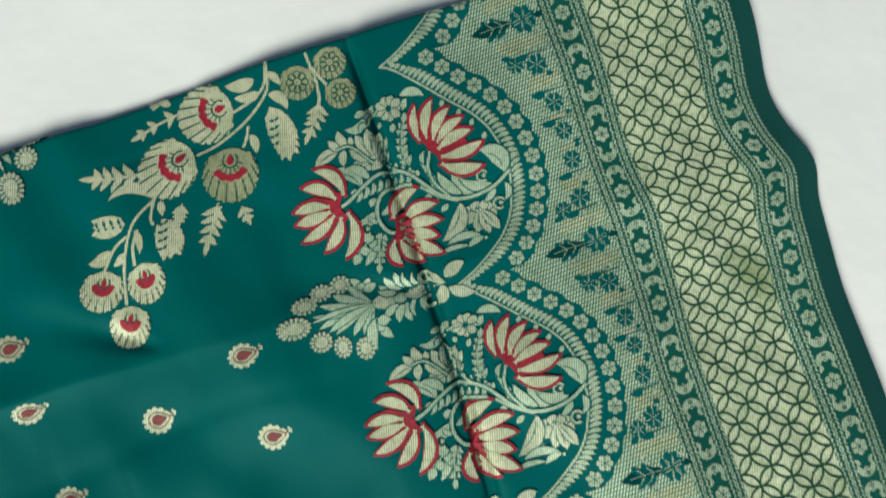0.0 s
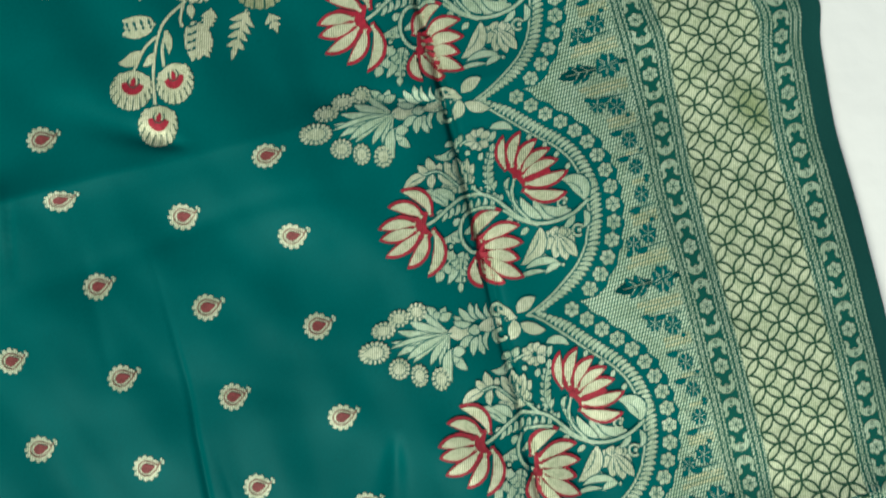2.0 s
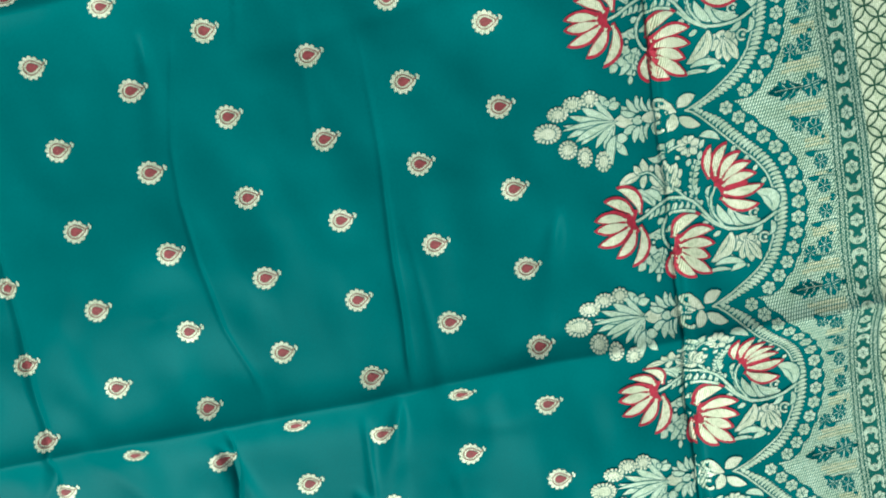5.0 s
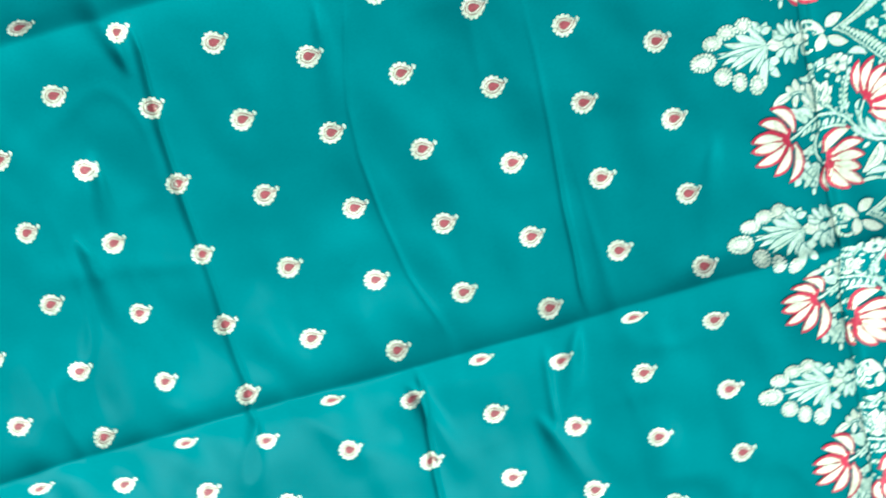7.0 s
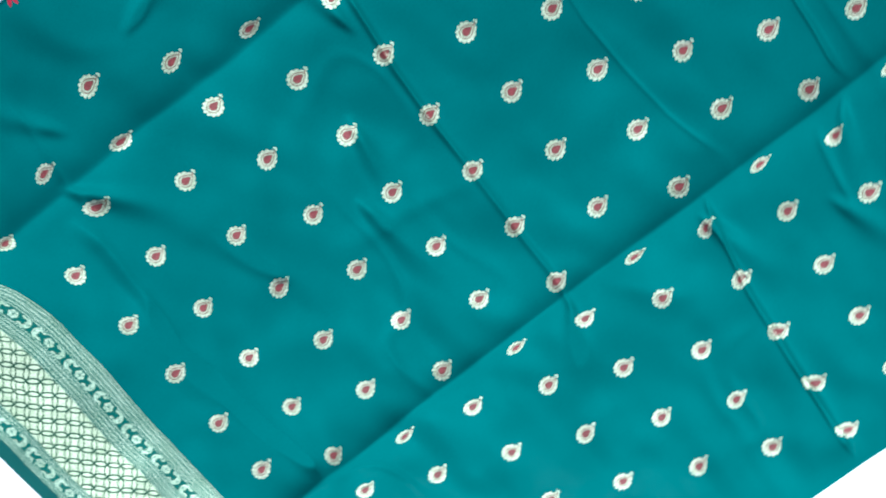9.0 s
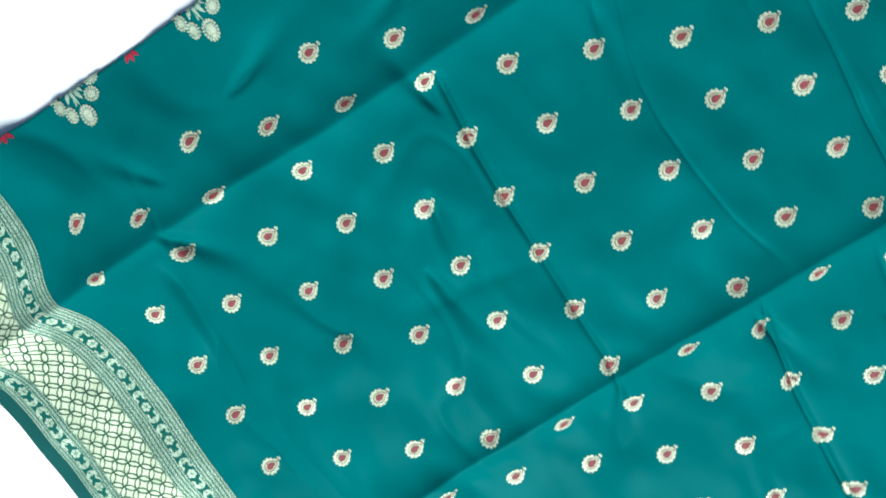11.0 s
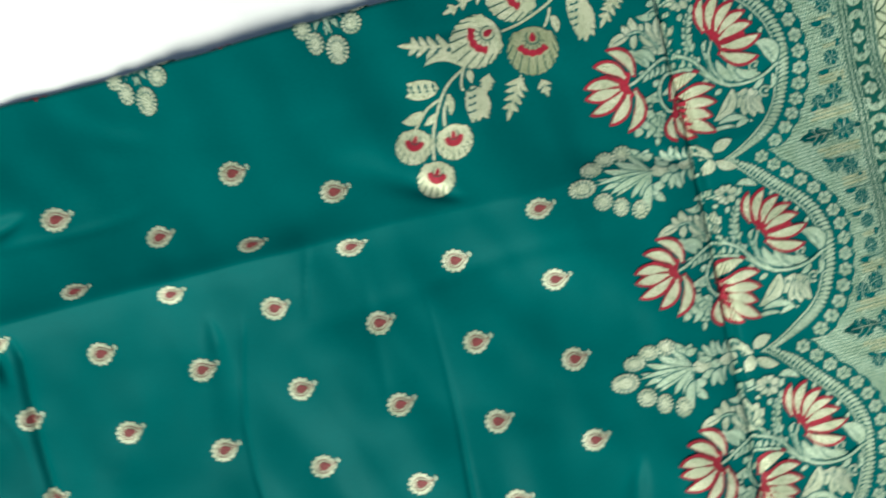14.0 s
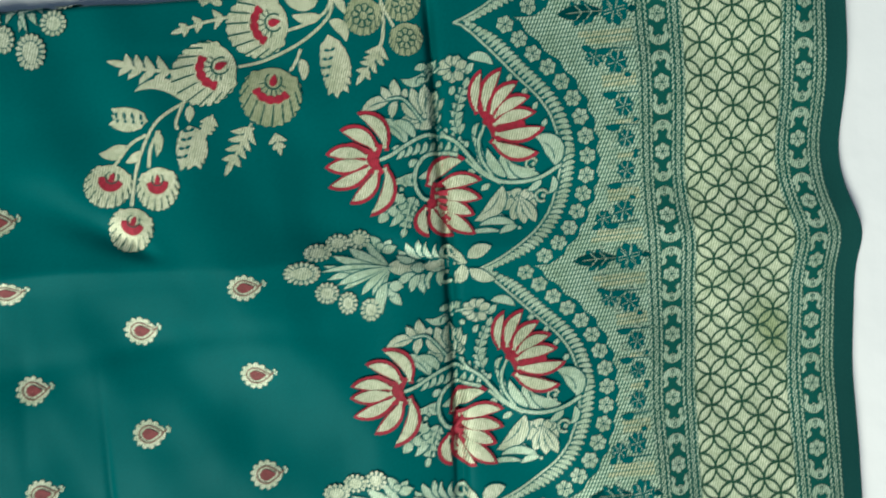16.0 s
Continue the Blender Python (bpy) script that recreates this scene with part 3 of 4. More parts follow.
    for run, w in (((872, 516, 800, 562, 720, 582, 640, 578, 570, 540, 520, 486, 470, 430, 410, 396, 340, 394, 270, 430, 210, 470, 165, 490), 1.0), ((610, 560, 562, 490, 550, 425, 566, 372, 578, 350), 0.8),
                   ((470, 472, 400, 460, 340, 476, 306, 530, 304, 590, 330, 640, 362, 656), 1.0), ((640, 586, 565, 546, 500, 490), 0.8), ((330, 340, 255, 255, 190, 255), 0.6), ((395, 360, 372, 345, 420, 396), 0.7), ((344, 184, 360, 150, 400, 132), 0.7)):
        gaps.vine(D.line(*run), W * w + 10 * U, 0.0012, 7)
        stems.vine(D.line(*run), W * w, 0.0013, 7)
    for c, r in (((244, 606), 26), ((760, 510), 22), ((806, 640), 24)):
        stems.ring(D(*c), r * U, 10 * U, 0.0012, 16, 0.3, 5.2)
        stems.disc(D(c[0] + 6, c[1]), 9 * U, 9 * U, 0, 0.0012, 8)
    ob = part("medallion", stems, PALE, saree, "round medallion of crimson-edged cream lotuses, buds and curling leaves")
    part("foliage", leaves, PALE, ob, kind="stuff")
    part("bud_scale", buds, CREAM, ob, kind="stuff")
    part("dark_outline", gaps, SILK, ob, kind="stuff")
    lotus(D, (146, 495), (184, 445, 83, 318, 36, -0.20), (148, 452, 20, 379, 38, -0.14), (114, 476, -34, 467, 36, -0.08), (116, 497, -37, 514, 40, 0.02), (127, 514, -25, 589, 36, 0.08), (152, 530, 57, 652, 38, 0.12), (184, 520, 132, 703, 36, 0.20))
    lotus(D, (580, 345), (541, 305, 553, 160, 26, 0.10), (572, 304, 628, 155, 33, 0.12), (597, 318, 688, 205, 33, 0.12), (610, 332, 733, 258, 33, 0.10), (607, 360, 757, 315, 35, 0.08), (612, 392, 790, 370, 36, -0.08), (607, 420, 770, 462, 38, -0.12))
    lotus(D, (368, 660), (362, 590, 485, 497, 42, 0.20), (385, 612, 550, 575, 38, 0.10), (382, 640, 552, 648, 40, 0.06), (392, 662, 525, 712, 40, 0.02), (388, 680, 533, 790, 42, -0.04), (373, 690, 450, 795, 36, -0.14), (350, 685, 360, 795, 30, -0.20))


# spray of small flowers between two medallions; on the right its knot of four leaves
def spray(s0, t0, turn, knot=True):
    """Spray of small flowers over a fan of leaves; with its knot of four leaves where two arches meet."""
    U = 0.0001147
    D = Design(s0, t0, (960, 290), U, turn)
    fl, lv, eye = Weave(), Weave(), Weave()
    count = [0]

    def L(x0, y0, x1, y1, w, b=0.0, blunt=0.85, into=None):
        count[0] += 1
        up = 0.0004 + 0.0001 * (count[0] % 7)
        p, q = D(x0, y0), D(x1, y1)
        e = (q - p) / np.linalg.norm(q - p) * 6 * U
        eye.leaf(p - e, q + e, (w + 14) * U, b, up, 9, blunt, 0.2, 3)
        (into or lv).leaf(p, q, w * U, b, up + 0.00005, 9, blunt, 0.1, 3)

    # three-pointed sprouts beside the fan
    L(505, 215, 452, 124, 44, -0.12), L(535, 225, 562, 146, 52, 0.1), L(515, 205, 592, 186, 52, -0.05), L(490, 190, 525, 170, 40)
    L(548, 395, 526, 580, 58, -0.12), L(560, 415, 632, 420, 62, 0.05), L(565, 440, 626, 528, 52, -0.05), L(560, 390, 575, 480, 60)
    # fan
    for x, y, w in ((520, 478, 26), (474, 470, 30), (416, 462, 40), (322, 428, 40), (290, 404, 44), (430, 150, 40), (345, 190, 54), (262, 232, 44), (236, 372, 46), (214, 290, 34), (205, 326, 26)):
        L(566, 302, x, y, w, 0.05 if y < 300 else -0.05, 1.4)
    # leaflets up both sides of the stalk
    L(690, 268, 592, 238, 38, 0.1), L(695, 262, 600, 206, 42, 0.1), L(720, 255, 640, 164, 44, 0.12), L(745, 252, 704, 148, 40, 0.12), L(790, 260, 744, 160, 28, 0.22), L(842, 272, 800, 170, 24, 0.28)
    L(690, 345, 602, 408, 46, -0.08), L(715, 352, 676, 452, 46, -0.1), L(735, 345, 744, 462, 46, -0.1), L(800, 325, 768, 440, 26, -0.22), L(850, 318, 834, 424, 22, -0.28), L(690, 330, 610, 366, 34, -0.08)
    L(695, 308, 545, 300, 88, 0.0, 1.1, fl), L(742, 310, 668, 308, 58), L(905, 292, 728, 302, 74, 0.0, 1.35, fl)
    L(930, 290, 830, 290, 14)
    for k in range(4):
        L(880, 284 - 4 * k, 812 - 12 * k, 262 - 8 * k, 12, 0.1), L(880, 300 + 4 * k, 812 - 12 * k, 322 + 8 * k, 12, -0.1)
    if knot:
        L(960, 286, 872, 182, 64, 0.16, 0.95, fl), L(938, 296, 905, 408, 72, 0.12, 0.95, fl), L(968, 256, 1086, 192, 76, 0.08, 0.85, fl), L(978, 322, 1112, 386, 68, -0.08, 0.85, fl)
        for y, a0, a1 in ((222, 0.6, 5.0), (372, 1.2, 5.7)):
            lv.ring(D(858, y), 32 * U, 20 * U, 0.0013, 16, a0, a1)
    # blossoms: a core and a ring of small petals
    for x, y, rx, ry, n, tip in ((112, 333, 88, 66, 17, 0.35), (185, 215, 70, 50, 13, 0), (285, 160, 62, 50, 12, 0), (395, 140, 56, 54, 11, 0), (236, 450, 62, 62, 14, 0), (345, 510, 50, 66, 13, 0), (465, 552, 54, 68, 12, 0)):
        c = D(x, y)
        eye.lobed(c, max(rx, ry) * 0.97 * U, n, 0.1, 0.0010, radians(turn), 2, rx / max(rx, ry), ry / max(rx, ry))
        fl.disc(c, rx * 0.58 * U, ry * 0.58 * U, radians(180 + turn), 0.0012, 14, tip)
        for k in range(n):
            a = 2 * math.pi * k / n + 0.2
            far = 1.0 + (0.2 * tip if math.cos(a) < -0.6 else 0)
            p = (x + 0.62 * rx * math.cos(a), y + 0.62 * ry * math.sin(a))
            q = (x + 1.04 * far * rx * math.cos(a), y + 1.04 * far * ry * math.sin(a))
            fl.leaf(D(*p), D(*q), 4.4 * (rx + ry) / n * 0.52 * U, 0, 0.0012, 5, 1.2, 0.5)
    ob = part("flower_spray", lv, PALE, saree, "pale gold spray of small flowers pointing into the field")
    part("blossom", fl, CREAM, ob, kind="stuff")
    part("dark_outline", eye, SILK, ob, kind="stuff")


PITCH, M_T = 0.152, 0.078
for k in range(5):
    medallion(M_T - PITCH * k)
    spray(0.1322 if k == 0 else 0.1305, M_T - PITCH * (k + 0.5) + (0.005 if k == 0 else -0.001), -5.0)
for k in range(6):
    s = -0.115 - 0.1427 * k
    e = float(top_edge(s)) + float(np.interp(s, *UPPER_LOSS))
    spray(s + 0.004, e + 0.073, 90, False)
    red = Weave()
    for q in (-0.004, 0.0, 0.004):
        red.leaf((s - 0.070 + q * 0.6, e + 0.006), (s - 0.070 + q * 1.8, e - 0.0035 + abs(q) * 0.5), 0.004)
    part("lotus_tip", red, CRIMSON, saree, "crimson petal tips at the turned edge")


# scalloped arches with leaf rope and a row of small flowers
ARCH = ((0.076, 0.0735, 0.0582, 0.0423, 0.0293, 0.018, 0.0039, -0.0105, -0.025, -0.0411, -0.0527, -0.0632, -0.0715, -0.076), (0.1355, 0.1413, 0.1552, 0.1687, 0.1810, 0.1878, 0.1917, 0.1925, 0.1902, 0.1838, 0.1750, 0.1610, 0.1471, 0.1345))


def arch_line(t0, off, n=90):
    """From cusp to cusp round one roundel; off: metres outside the rope."""
    t = np.linspace(0.076, -0.076, n)
    s = np.interp(t, ARCH[0][::-1], ARCH[1][::-1])
    s[2:-2] = np.convolve(s, np.ones(5) / 5, "valid")
    line = np.stack([s, t], 1)
    d = np.gradient(line, axis=0)
    d /= np.linalg.norm(d, axis=1)[:, None]
    line = line + off * np.stack([-d[:, 1], d[:, 0]], 1)
    return line[np.abs(line[:, 1]) <= 0.0762] + (0.0025 * (t0 < 0), t0 - 0.0010)


def even(line, step, start=0.0):
    """Points at even steps along a line, with directions."""
    d = np.linalg.norm(np.diff(line, axis=0), axis=1)
    run = np.r_[0, np.cumsum(d)]
    for at in np.arange(start, run[-1], step):
        p = np.array([np.interp(at, run, line[:, 0]), np.interp(at, run, line[:, 1])])
        q = np.array([np.interp(min(at + 1e-4, run[-1]), run, line[:, 0]), np.interp(min(at + 1e-4, run[-1]), run, line[:, 1])])
        w = q - p
        if np.linalg.norm(w) > 1e-9:
            yield p, w / np.linalg.norm(w)


def arch(t0):
    rope = Weave()
    base = arch_line(t0, 0)
    rope.ribbon(base, [0.0013] * len(base), 0.0005, 1)
    mid = t0 - 0.005
    for p, d in even(arch_line(t0, 0.0012), 0.0033, 0.002):
        n = np.array([-d[1], d[0]])
        lean = 0.6 if p[1] > mid else 1.0
        f = float(smooth(0.076, 0.060, abs(p[1] - t0 + 0.001)))
        rope.leaf(p + n * 0.0002, p + n * (0.003 + 0.0048 * f) + d * 0.0034 * lean * (1 if p[1] > mid else -1), 0.0030, 0.1, 0.0005, 5, 1.15, 0.4)
    flowers = part("arch_rope", rope, PALE, saree, "scalloped arch edged with a rope of small leaves")
    for p, d in even(arch_line(t0, 0.0163), 0.0118, 0.004):
        row, a0 = Weave(), math.atan2(d[1], d[0])
        row.ring(p, 0.0013, 0.0006, 0.0006, 10)
        row.blossom(p, 0.0052, 6, 0.0005, a0, 0.32, 6, 0.95)
        part("small_flower", row, PALE, flowers)
    # brocade ground beyond, its edge scalloped round each small flower
    edge = Weave()
    outer = arch_line(t0, 0.0232)
    tt = np.linspace(t0 - 0.0770, t0 + 0.0750, 120)
    left = np.interp(tt, outer[::-1, 1], outer[::-1, 0]) + 0.0011 * np.cos(2 * math.pi * (tt - t0) / 0.0120)
    edge.grid([(a + k * (0.2410 - a), b) for a, b in zip(left, tt) for k in np.linspace(0, 1, 9)], len(tt), 9, 0.00035)
    ground = part("brocade_field", edge, BROCADE, saree, "dense gold brocade ground between arches and border")
    motif, vein, bars = Weave(), Weave(), Weave()
    mid = t0 - 0.0010

    def flower(x, a, r):
        """A teal flower with pale veins and a leaf to its side."""
        motif.blossom((x, a), r, 8, 0.0007, 0.2, 0.1, 5, 1.05)
        for q in range(6):
            w = q * math.pi / 3 + 0.2
            vein.ribbon([(x + 0.2 * r * math.cos(w), a + 0.2 * r * math.sin(w)), (x + 0.75 * r * math.cos(w), a + 0.75 * r * math.sin(w))], [0.0005] * 2, 0.0009, 1)

    def curl(x, a, turn):
        vein.ring((x, a), 0.0024, 0.0009, 0.0009, 14, turn, turn + 4.6)

    for off, x, r in ((0.0, 0.2325, 0.0060), (0.0190, 0.2320, 0.0064), (-0.0190, 0.2320, 0.0064), (0.0450, 0.2290, 0.0072), (-0.0450, 0.2290, 0.0072)):
        a, up = mid + off, 1 if off >= 0 else -1
        flower(x, a, r)
        if abs(off) > 0.03:
            flower(x - 0.0125, a + up * 0.004, 0.0058)
            motif.leaf((x - 0.014, a + up * 0.008), (x - 0.020, a + up * 0.011), 0.004, 0, 0.0007)
        motif.leaf((x - 0.003, a + up * 0.008), (x - 0.013, a + up * 0.0085), 0.0045, 0.15, 0.0007)
        motif.ribbon([(x - 0.008, a + up * 0.0085), (x + 0.009, a + up * 0.0075)], [0.0010, 0.0006], 0.0007, 1)
        motif.leaf((x + 0.004, a - up * 0.0082), (x + 0.0085, a - up * 0.0082), 0.0032, 0, 0.0007)
        curl(x - 0.008, a - up * 0.0035, 1.0), curl(x + 0.002, a + up * 0.0112, 2.6)
    for off in (0.0760, -0.0760):
        # large sprig on the line of the cusp; each arch weaves its own half
        a, up = mid + off, -1 if off > 0 else 1
        flower(0.2305, a + up * 0.001, 0.0088)
        motif.leaf((0.2235, a), (0.1960, a), 0.0095, 0.0, 0.0007, 9, 1.0), motif.leaf((0.2380, a), (0.2440, a), 0.004, 0.0, 0.0007)
        vein.ribbon([(0.2230, a), (0.2120, a + 0.0003), (0.2020, a)], [0.0006] * 3, 0.0009, 1)
        for q in (0.2110, 0.2170):
            motif.leaf((q, a), (q - 0.006, a + up * 0.0075), 0.0045, 0.1, 0.0007)
            vein.ribbon([(q, a), (q - 0.004, a + up * 0.0045)], [0.0005] * 2, 0.0009, 1)
        curl(0.2150, a + up * 0.0095, 0.5), curl(0.2395, a + up * 0.0080, 3.0)
        for row, (x0, x1) in ((0.0130, (0.2080, 0.2400)), (0.0175, (0.2120, 0.2400))):
            bars.bars(x0, x1, a + up * (row - 0.0017), a + up * (row + 0.0017), 0.0005, 0.005)
    for off in (0.0322, 0.0100, -0.0100, -0.0322, 0.0362, -0.0362):
        bars.bars(0.2270 if abs(off) < 0.02 else 0.2200, 0.2400, mid + off - 0.0016, mid + off + 0.0016, 0.0005, 0.005)
    part("woven_sprig", motif, SILK, ground, kind="stuff")
    part("sprig_vein", vein, PALE, ground, kind="stuff")
    part("gold_bar", bars, BAR, ground, kind="stuff")


for k in range(-1, 5):
    arch(M_T - PITCH * k)


# woven borders along both ends
T0, T1 = BOTTOM - 0.0155, 0.200


def bead_line(s, w, name_parent):
    """A twisted cord: a row of small rings between two lines of slanting stitches."""
    b, step = Weave(), 0.0030
    for t in np.arange(T0, T1, step):
        for sd in (-1, 1):
            b.ribbon([(s + sd * w * 1.02, t - 0.0012), (s + sd * w * 0.72, t + 0.0014)], [0.0011, 0.0011], 0.0005, 1)
        b.ring((s, t), w * 0.30, w * 0.22, 0.0005, 7)
    part("bead_cord", b, PALE, name_parent, "twisted cord of pale gold stitches", "stuff")


def vine_border(s0, s1, cords=1):
    """Column of flowers between horseshoe scrolls, a corded line on each side."""
    ground = Weave()
    ground.bars(s0, s1, T0, T1, 0.0002)
    ob = part("vine_border", ground, LINE, saree, "narrow dark green border with pale gold flowers and scrolls")
    c = (s0 + s1) / 2
    for k in range(cords):
        bead_line(s0 + 0.0042 + 0.0082 * k, 0.0038, ob), bead_line(s1 - 0.0042 - 0.0082 * k, 0.0038, ob)
    step = 0.0406
    for t in np.arange(T0, T1, step):
        f = Weave()
        f.ring((c, t), 0.0013, 0.0006, 0.0006, 10)
        f.blossom((c, t), 0.0052, 6, 0.0005, 0.5, 0.32, 6, 0.98)
        part("border_flower", f, PALE, ob)
        for up in (-1, 1):
            h = Weave()
            m = (c, t + up * 0.0122)
            q = np.linspace(-0.42, math.pi + 0.42, 17) * up
            prof = 0.0006 + 0.0040 * np.sin(np.linspace(0, math.pi, 17)) ** 0.7
            h.ribbon(np.stack([m[0] + 0.0046 * np.cos(q), m[1] + 0.0042 * np.sin(q)], 1), prof, 0.0005, 3)
            for sd in (-1, 1):
                h.leaf((c + sd * 0.0040, m[1] - up * 0.0008), (c + sd * 0.0056, m[1] - up * 0.0056), 0.0026, -0.15 * sd * up, 0.0005, 6)
            h.ribbon([(c - 0.0016, m[1] + up * 0.0016), (c, m[1] + up * 0.0004), (c + 0.0014, m[1] + up * 0.0018)], [0.0008] * 3, 0.0005, 1)
            part("horseshoe_scroll", h, PALE, ob)
            k = Weave()
            k.ring((c, m[1] + up * 0.0043), 0.0010, 0.0006, 0.0008, 9)
            part("scroll_eye", k, LINE, ob)
    return ob


def lattice_border(s0, s1, across=3):
    """Gold band with a net of interlaced circles in dark green."""
    g = Weave()
    g.bars(s0, s1, T0, T1, 0.0003, 0.004)
    ob = part("lattice_border", g, BAND, saree, "wide pale gold band with interlaced green circles")
    net = Weave()
    p = (s1 - s0) / across
    for t in np.arange(T0 + p / 2, T1, p):
        for k in range(across):
            net.ring((s0 + p * (k + 0.5), t), p / 2, 0.00125, 0.0007, 28)
        for k in range(across + 1):
            a0, a1 = (-math.pi / 2, math.pi / 2) if k == 0 else (math.pi / 2, 1.5 * math.pi) if k == across else (0, 2 * math.pi)
            net.ring((s0 + p * k, t + p / 2), p / 2, 0.00125, 0.0007, 28 if 0 < k < across else 15, a0, a1)
    part("circle_net", net, OLIVE, ob, kind="stuff")
    return ob


vine_border(0.2410, 0.2700)
lattice_border(0.2700, 0.3280)
vine_border(0.3280, 0.3570)
sel = Weave()
sel.bars(0.3570, RIGHT - 0.0006, T0, T1, 0.0003, 0.0035)
part("selvage", sel, SELVAGE, saree, "plain dark green ribbed selvage")
vine_border(-0.8375, -0.7920, 2)
lattice_border(-0.8925, -0.8375)
vine_border(-0.9205, -0.8925)
sel = Weave()
sel.bars(LEFT, -0.9205, T0, T1, 0.0003, 0.0035)
part("selvage", sel, SELVAGE, saree, "plain dark green ribbed selvage")


# corner bunch of carnations, buds and leaves
def corner_bunch():
    D = Design(-0.0105, 0.1378, (370, 223), 0.0001985, -5.5)
    U = 0.0001985
    stems, lv = Weave(), Weave()
    V = lambda *xy, w=9: stems.vine(D.line(*xy), w * U)
    V(455, 205, 540, 180, 640, 130, 720, 60, 735, 0, 738, -40), V(600, 95, 660, 75, 715, 40, 735, -20), V(505, 385, 480, 420, 455, 470, 440, 500)
    V(310, 300, 240, 350, 200, 410, 165, 500, 150, 600), V(300, 310, 285, 360, 290, 385), V(240, 385, 215, 430, 205, 490), V(200, 395, 150, 420, 100, 480)
    V(640, 150, 625, 190, 610, 215), V(870, -30, 880, 40, 885, 70), V(880, 20, 895, 50, 915, 85), V(885, 70, 880, 130, 850, 190), V(430, 55, 350, 70, 290, 90), V(280, 215, 200, 205, 140, 195)
    P = lambda long, wide, pairs, *xy: lv.pinnate(lv.vine(D.line(*xy), 6 * U), long * 1.3 * U, wide * 0.85 * U, 0.0005, pairs, 0.85)
    P(52, 24, 4, 280, 218, 210, 208, 150, 192), P(34, 20, 3, 425, 55, 350, 68, 300, 85), P(46, 22, 4, 500, 372, 475, 420, 450, 475)
    P(40, 20, 4, 880, 130, 865, 170, 835, 215), P(30, 18, 2, 570, 400, 578, 430), P(30, 18, 3, 385, 345, 372, 385), P(28, 18, 2, 345, 20, 352, -8)

    def Lf(x0, y0, x1, y1, w, b=0.0):
        """A leaf; a broad one has saw-toothed edges."""
        p, q = D(x0, y0), D(x1, y1)
        lv.leaf(p, q, w * (0.78 if w > 55 else 1.0) * U, b, 0.0005, 9)
        if w > 55:
            d = (q - p) / np.linalg.norm(q - p)
            side, long = np.array([-d[1], d[0]]), np.linalg.norm(q - p)
            for k in np.linspace(0.12, 0.80, 7):
                for sg in (-1, 1):
                    at = p + (q - p) * k + side * sg * 0.30 * w * U * math.sin(math.pi * k ** 0.8) + side * 4 * b * k * (1 - k) * long
                    lv.leaf(at - d * 6 * U, at + d * 26 * U + side * sg * 15 * U, 17 * U, 0, 0.00055, 5)

    Lf(720, 110, 750, 295, 95, 0.06), Lf(320, 375, 325, 505, 90, 0.08), Lf(205, 355, 95, 330, 62, 0.05), Lf(310, 305, 165, 268, 36, -0.25), Lf(135, 420, 60, 440, 42, 0.15)
    Lf(725, 70, 775, 130, 36, 0.2), Lf(700, 55, 612, 50, 34, 0.1), Lf(230, 385, 232, 460, 26, 0.1), Lf(180, 440, 135, 470, 26, 0.1), Lf(320, 315, 322, 365, 24), Lf(640, 180, 650, 245, 30, 0.1)
    Lf(735, 0, 770, 50, 26, 0.1), Lf(690, 10, 590, 5, 44, 0.1), Lf(400, 20, 360, -10, 24)
    ob = part("flower_stem", stems, GOLD, saree, "large corner bunch of gold carnations with crimson centres")
    part("foliage", lv, GOLD, ob, kind="stuff")
    dark = Weave()
    for x, y, a in ((720, 195, 80), (315, 430, 80), (150, 348, 170)):
        for k in range(4):
            for sg in (-1, 1):
                q = radians(a)
                cx, cy = x + (k - 1.5) * 26 * math.cos(q) * -1, y - (1.5 - k) * -26 * math.sin(q) * -1
                dark.leaf(D(cx, cy), D(cx + sg * 18 * math.sin(q), cy - sg * 18 * math.cos(q) - 6), 10 * U, 0, 0.0008, 4)
    part("leaf_vein", dark, SILK, ob, kind="stuff")

    def carnation(cx, cy, r, face, red=True, mat=GOLD, root=0.72):
        """Fan of petals seen from the side; face: where it opens to."""
        q0 = radians(face - 5.5)
        ax = np.array([math.cos(q0), math.sin(q0)])
        root_at = D(cx, cy) - ax * r * root * U
        fan, band, core = Weave(), Weave(), Weave()
        n = 10
        fan.lobed(D(cx, cy), r * 1.02 * U, 19, 0.10, 0.0006, q0 + math.pi, 4, 1.0, 1.0, radians(40), radians(320))
        f = part("carnation", fan, mat, saree, "gold carnation with a crimson band" if red else "gold carnation bud")
        green = Weave()
        small = r < 80
        c2 = root_at + ax * r * (0.34 if small else 0.24) * U
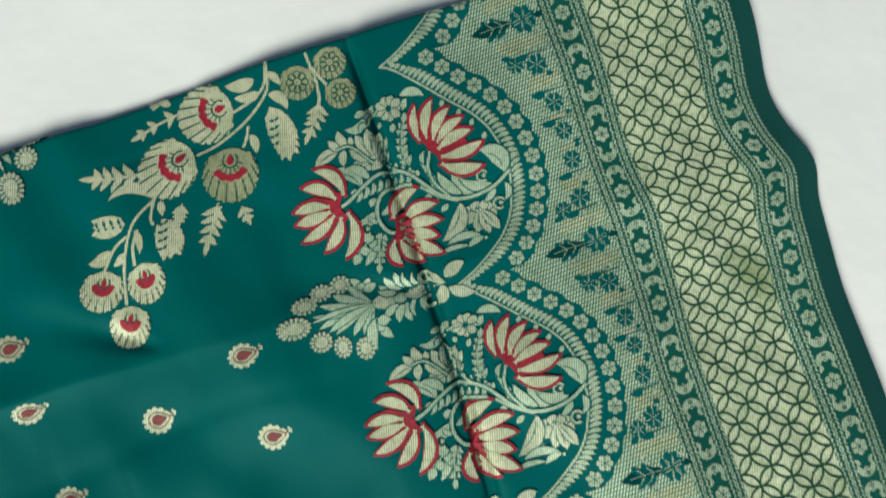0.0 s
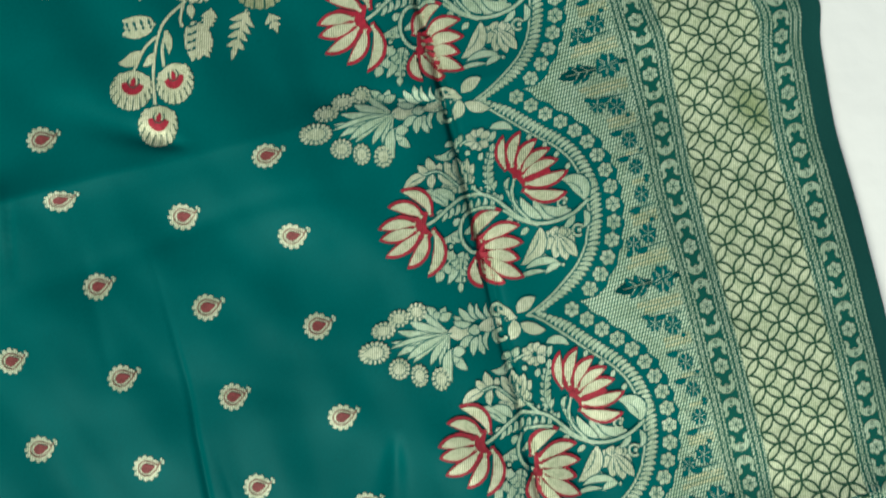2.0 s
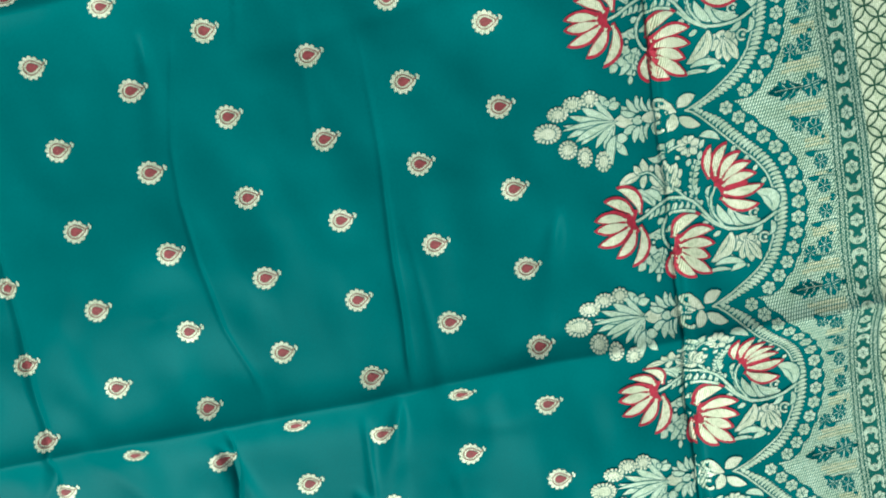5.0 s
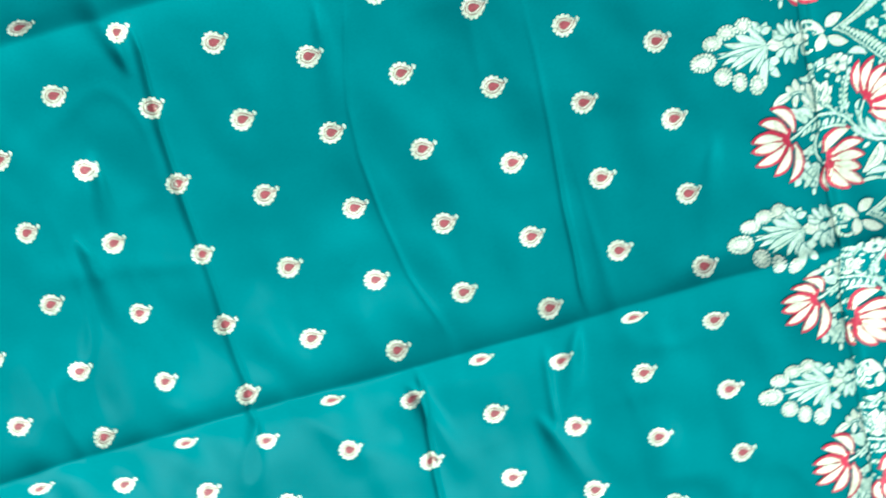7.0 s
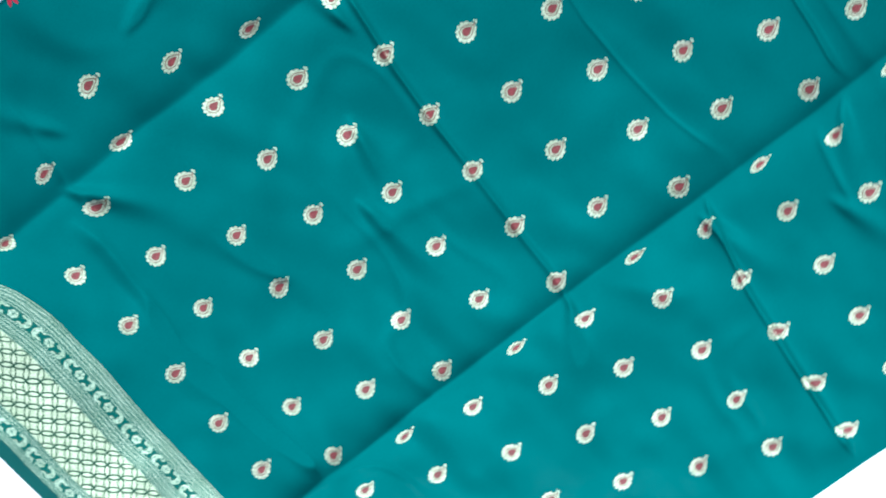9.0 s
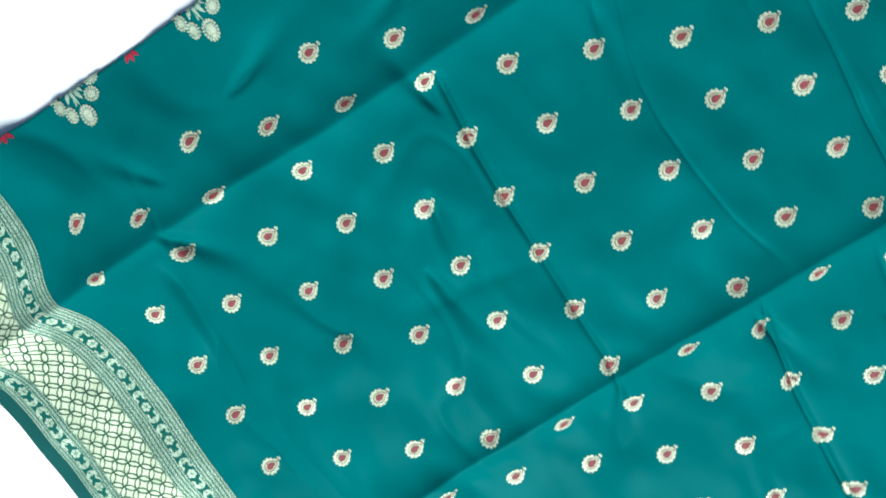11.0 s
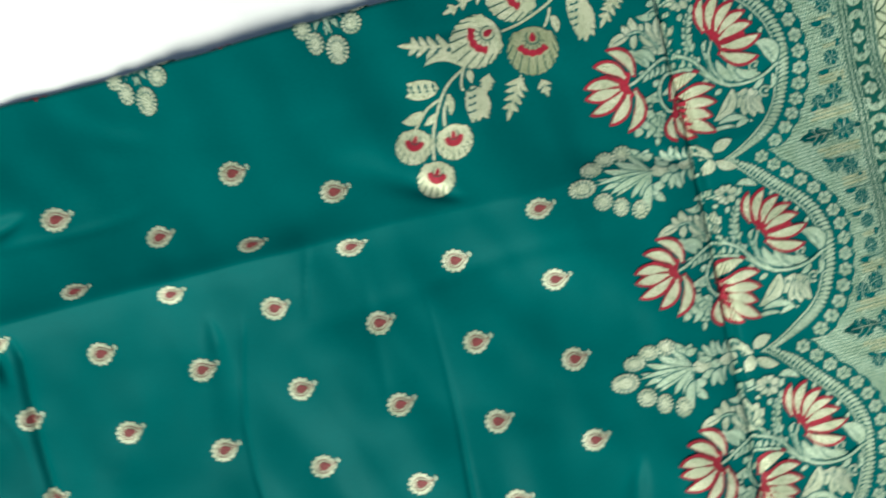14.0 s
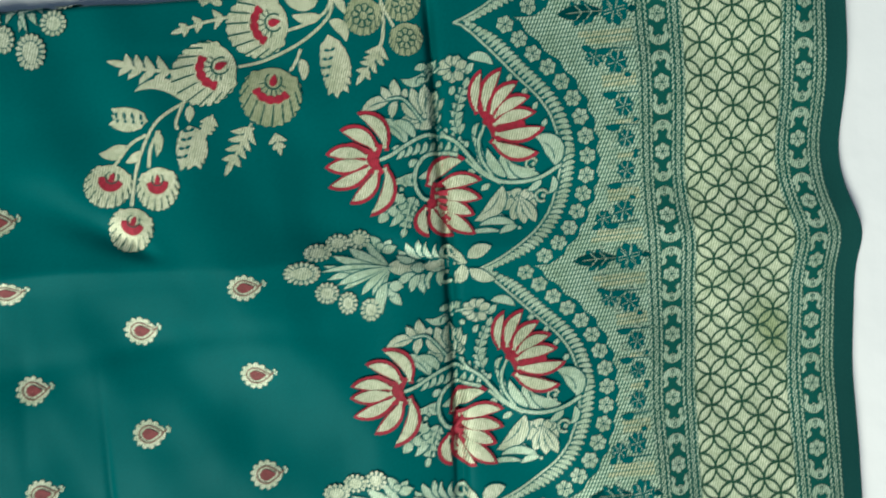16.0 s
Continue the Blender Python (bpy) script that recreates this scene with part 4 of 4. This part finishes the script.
        if red:
            reach = 1.35 if small else 1.0
            span = np.linspace(-reach, reach, 14)
            wide = (0.26 + 0.24 * np.cos(span * 1.1)) if small else 0.25 + 0.06 * np.cos(span * 14)
            band.ribbon([c2 + r * (0.40 if small else 0.62) * U * np.array([math.cos(q0 + a), math.sin(q0 + a)]) for a in span], wide * r * U, 0.0009, 3)
            core.disc(c2 + ax * r * 0.02 * U, r * 0.16 * U, r * 0.13 * U, q0 + math.pi, 0.0011, 12, 0.5)
            part("crimson_band", band, CRIMSON, f), part("crimson_heart", core, CRIMSON, f)
            green.ring(c2, r * 0.27 * U, r * 0.05 * U, 0.0010, 14, q0 - 2.4, q0 + 2.4)
        else:
            for k in range(8):
                a = q0 + 2 * math.pi * k / 8
                green.ring(D(cx, cy) + r * 0.42 * U * np.array([math.cos(a), math.sin(a)]), r * 0.20 * U, r * 0.06 * U, 0.0010, 10)
        rim = 0.82 if small else 0.80
        for k in range(n):
            a = -1.75 + 3.5 * k / (n - 1)
            e = np.array([math.cos(q0 + a), math.sin(q0 + a)])
            e2 = np.array([math.cos(q0 + a * 0.92), math.sin(q0 + a * 0.92)])
            green.ribbon([c2 + e2 * r * rim * U, D(cx, cy) + e * r * 1.0 * U], [r * 0.040 * U, r * 0.055 * U], 0.0010, 1)
        if red and not small:
            for k in range(7):
                a = -1.2 + 2.4 * k / 6
                e = np.array([math.cos(q0 + a), math.sin(q0 + a)])
                green.ribbon([c2 + e * r * 0.30 * U, c2 + e * r * 0.48 * U], [r * 0.03 * U] * 2, 0.0010, 1)
        part("petal_line", green, LINE, f, kind="stuff")

    carnation(362, 222, 96, 205), carnation(512, 80, 96, 190), carnation(555, 290, 92, 262, True, OLD_GOLD)
    carnation(88, 535, 66, 250), carnation(232, 552, 66, 270), carnation(148, 668, 68, 250)
    carnation(825, 55, 56, 260, False, OLD_GOLD), carnation(952, 120, 50, 280, False, OLD_GOLD), carnation(940, 18, 52, 280, False, OLD_GOLD)


corner_bunch()
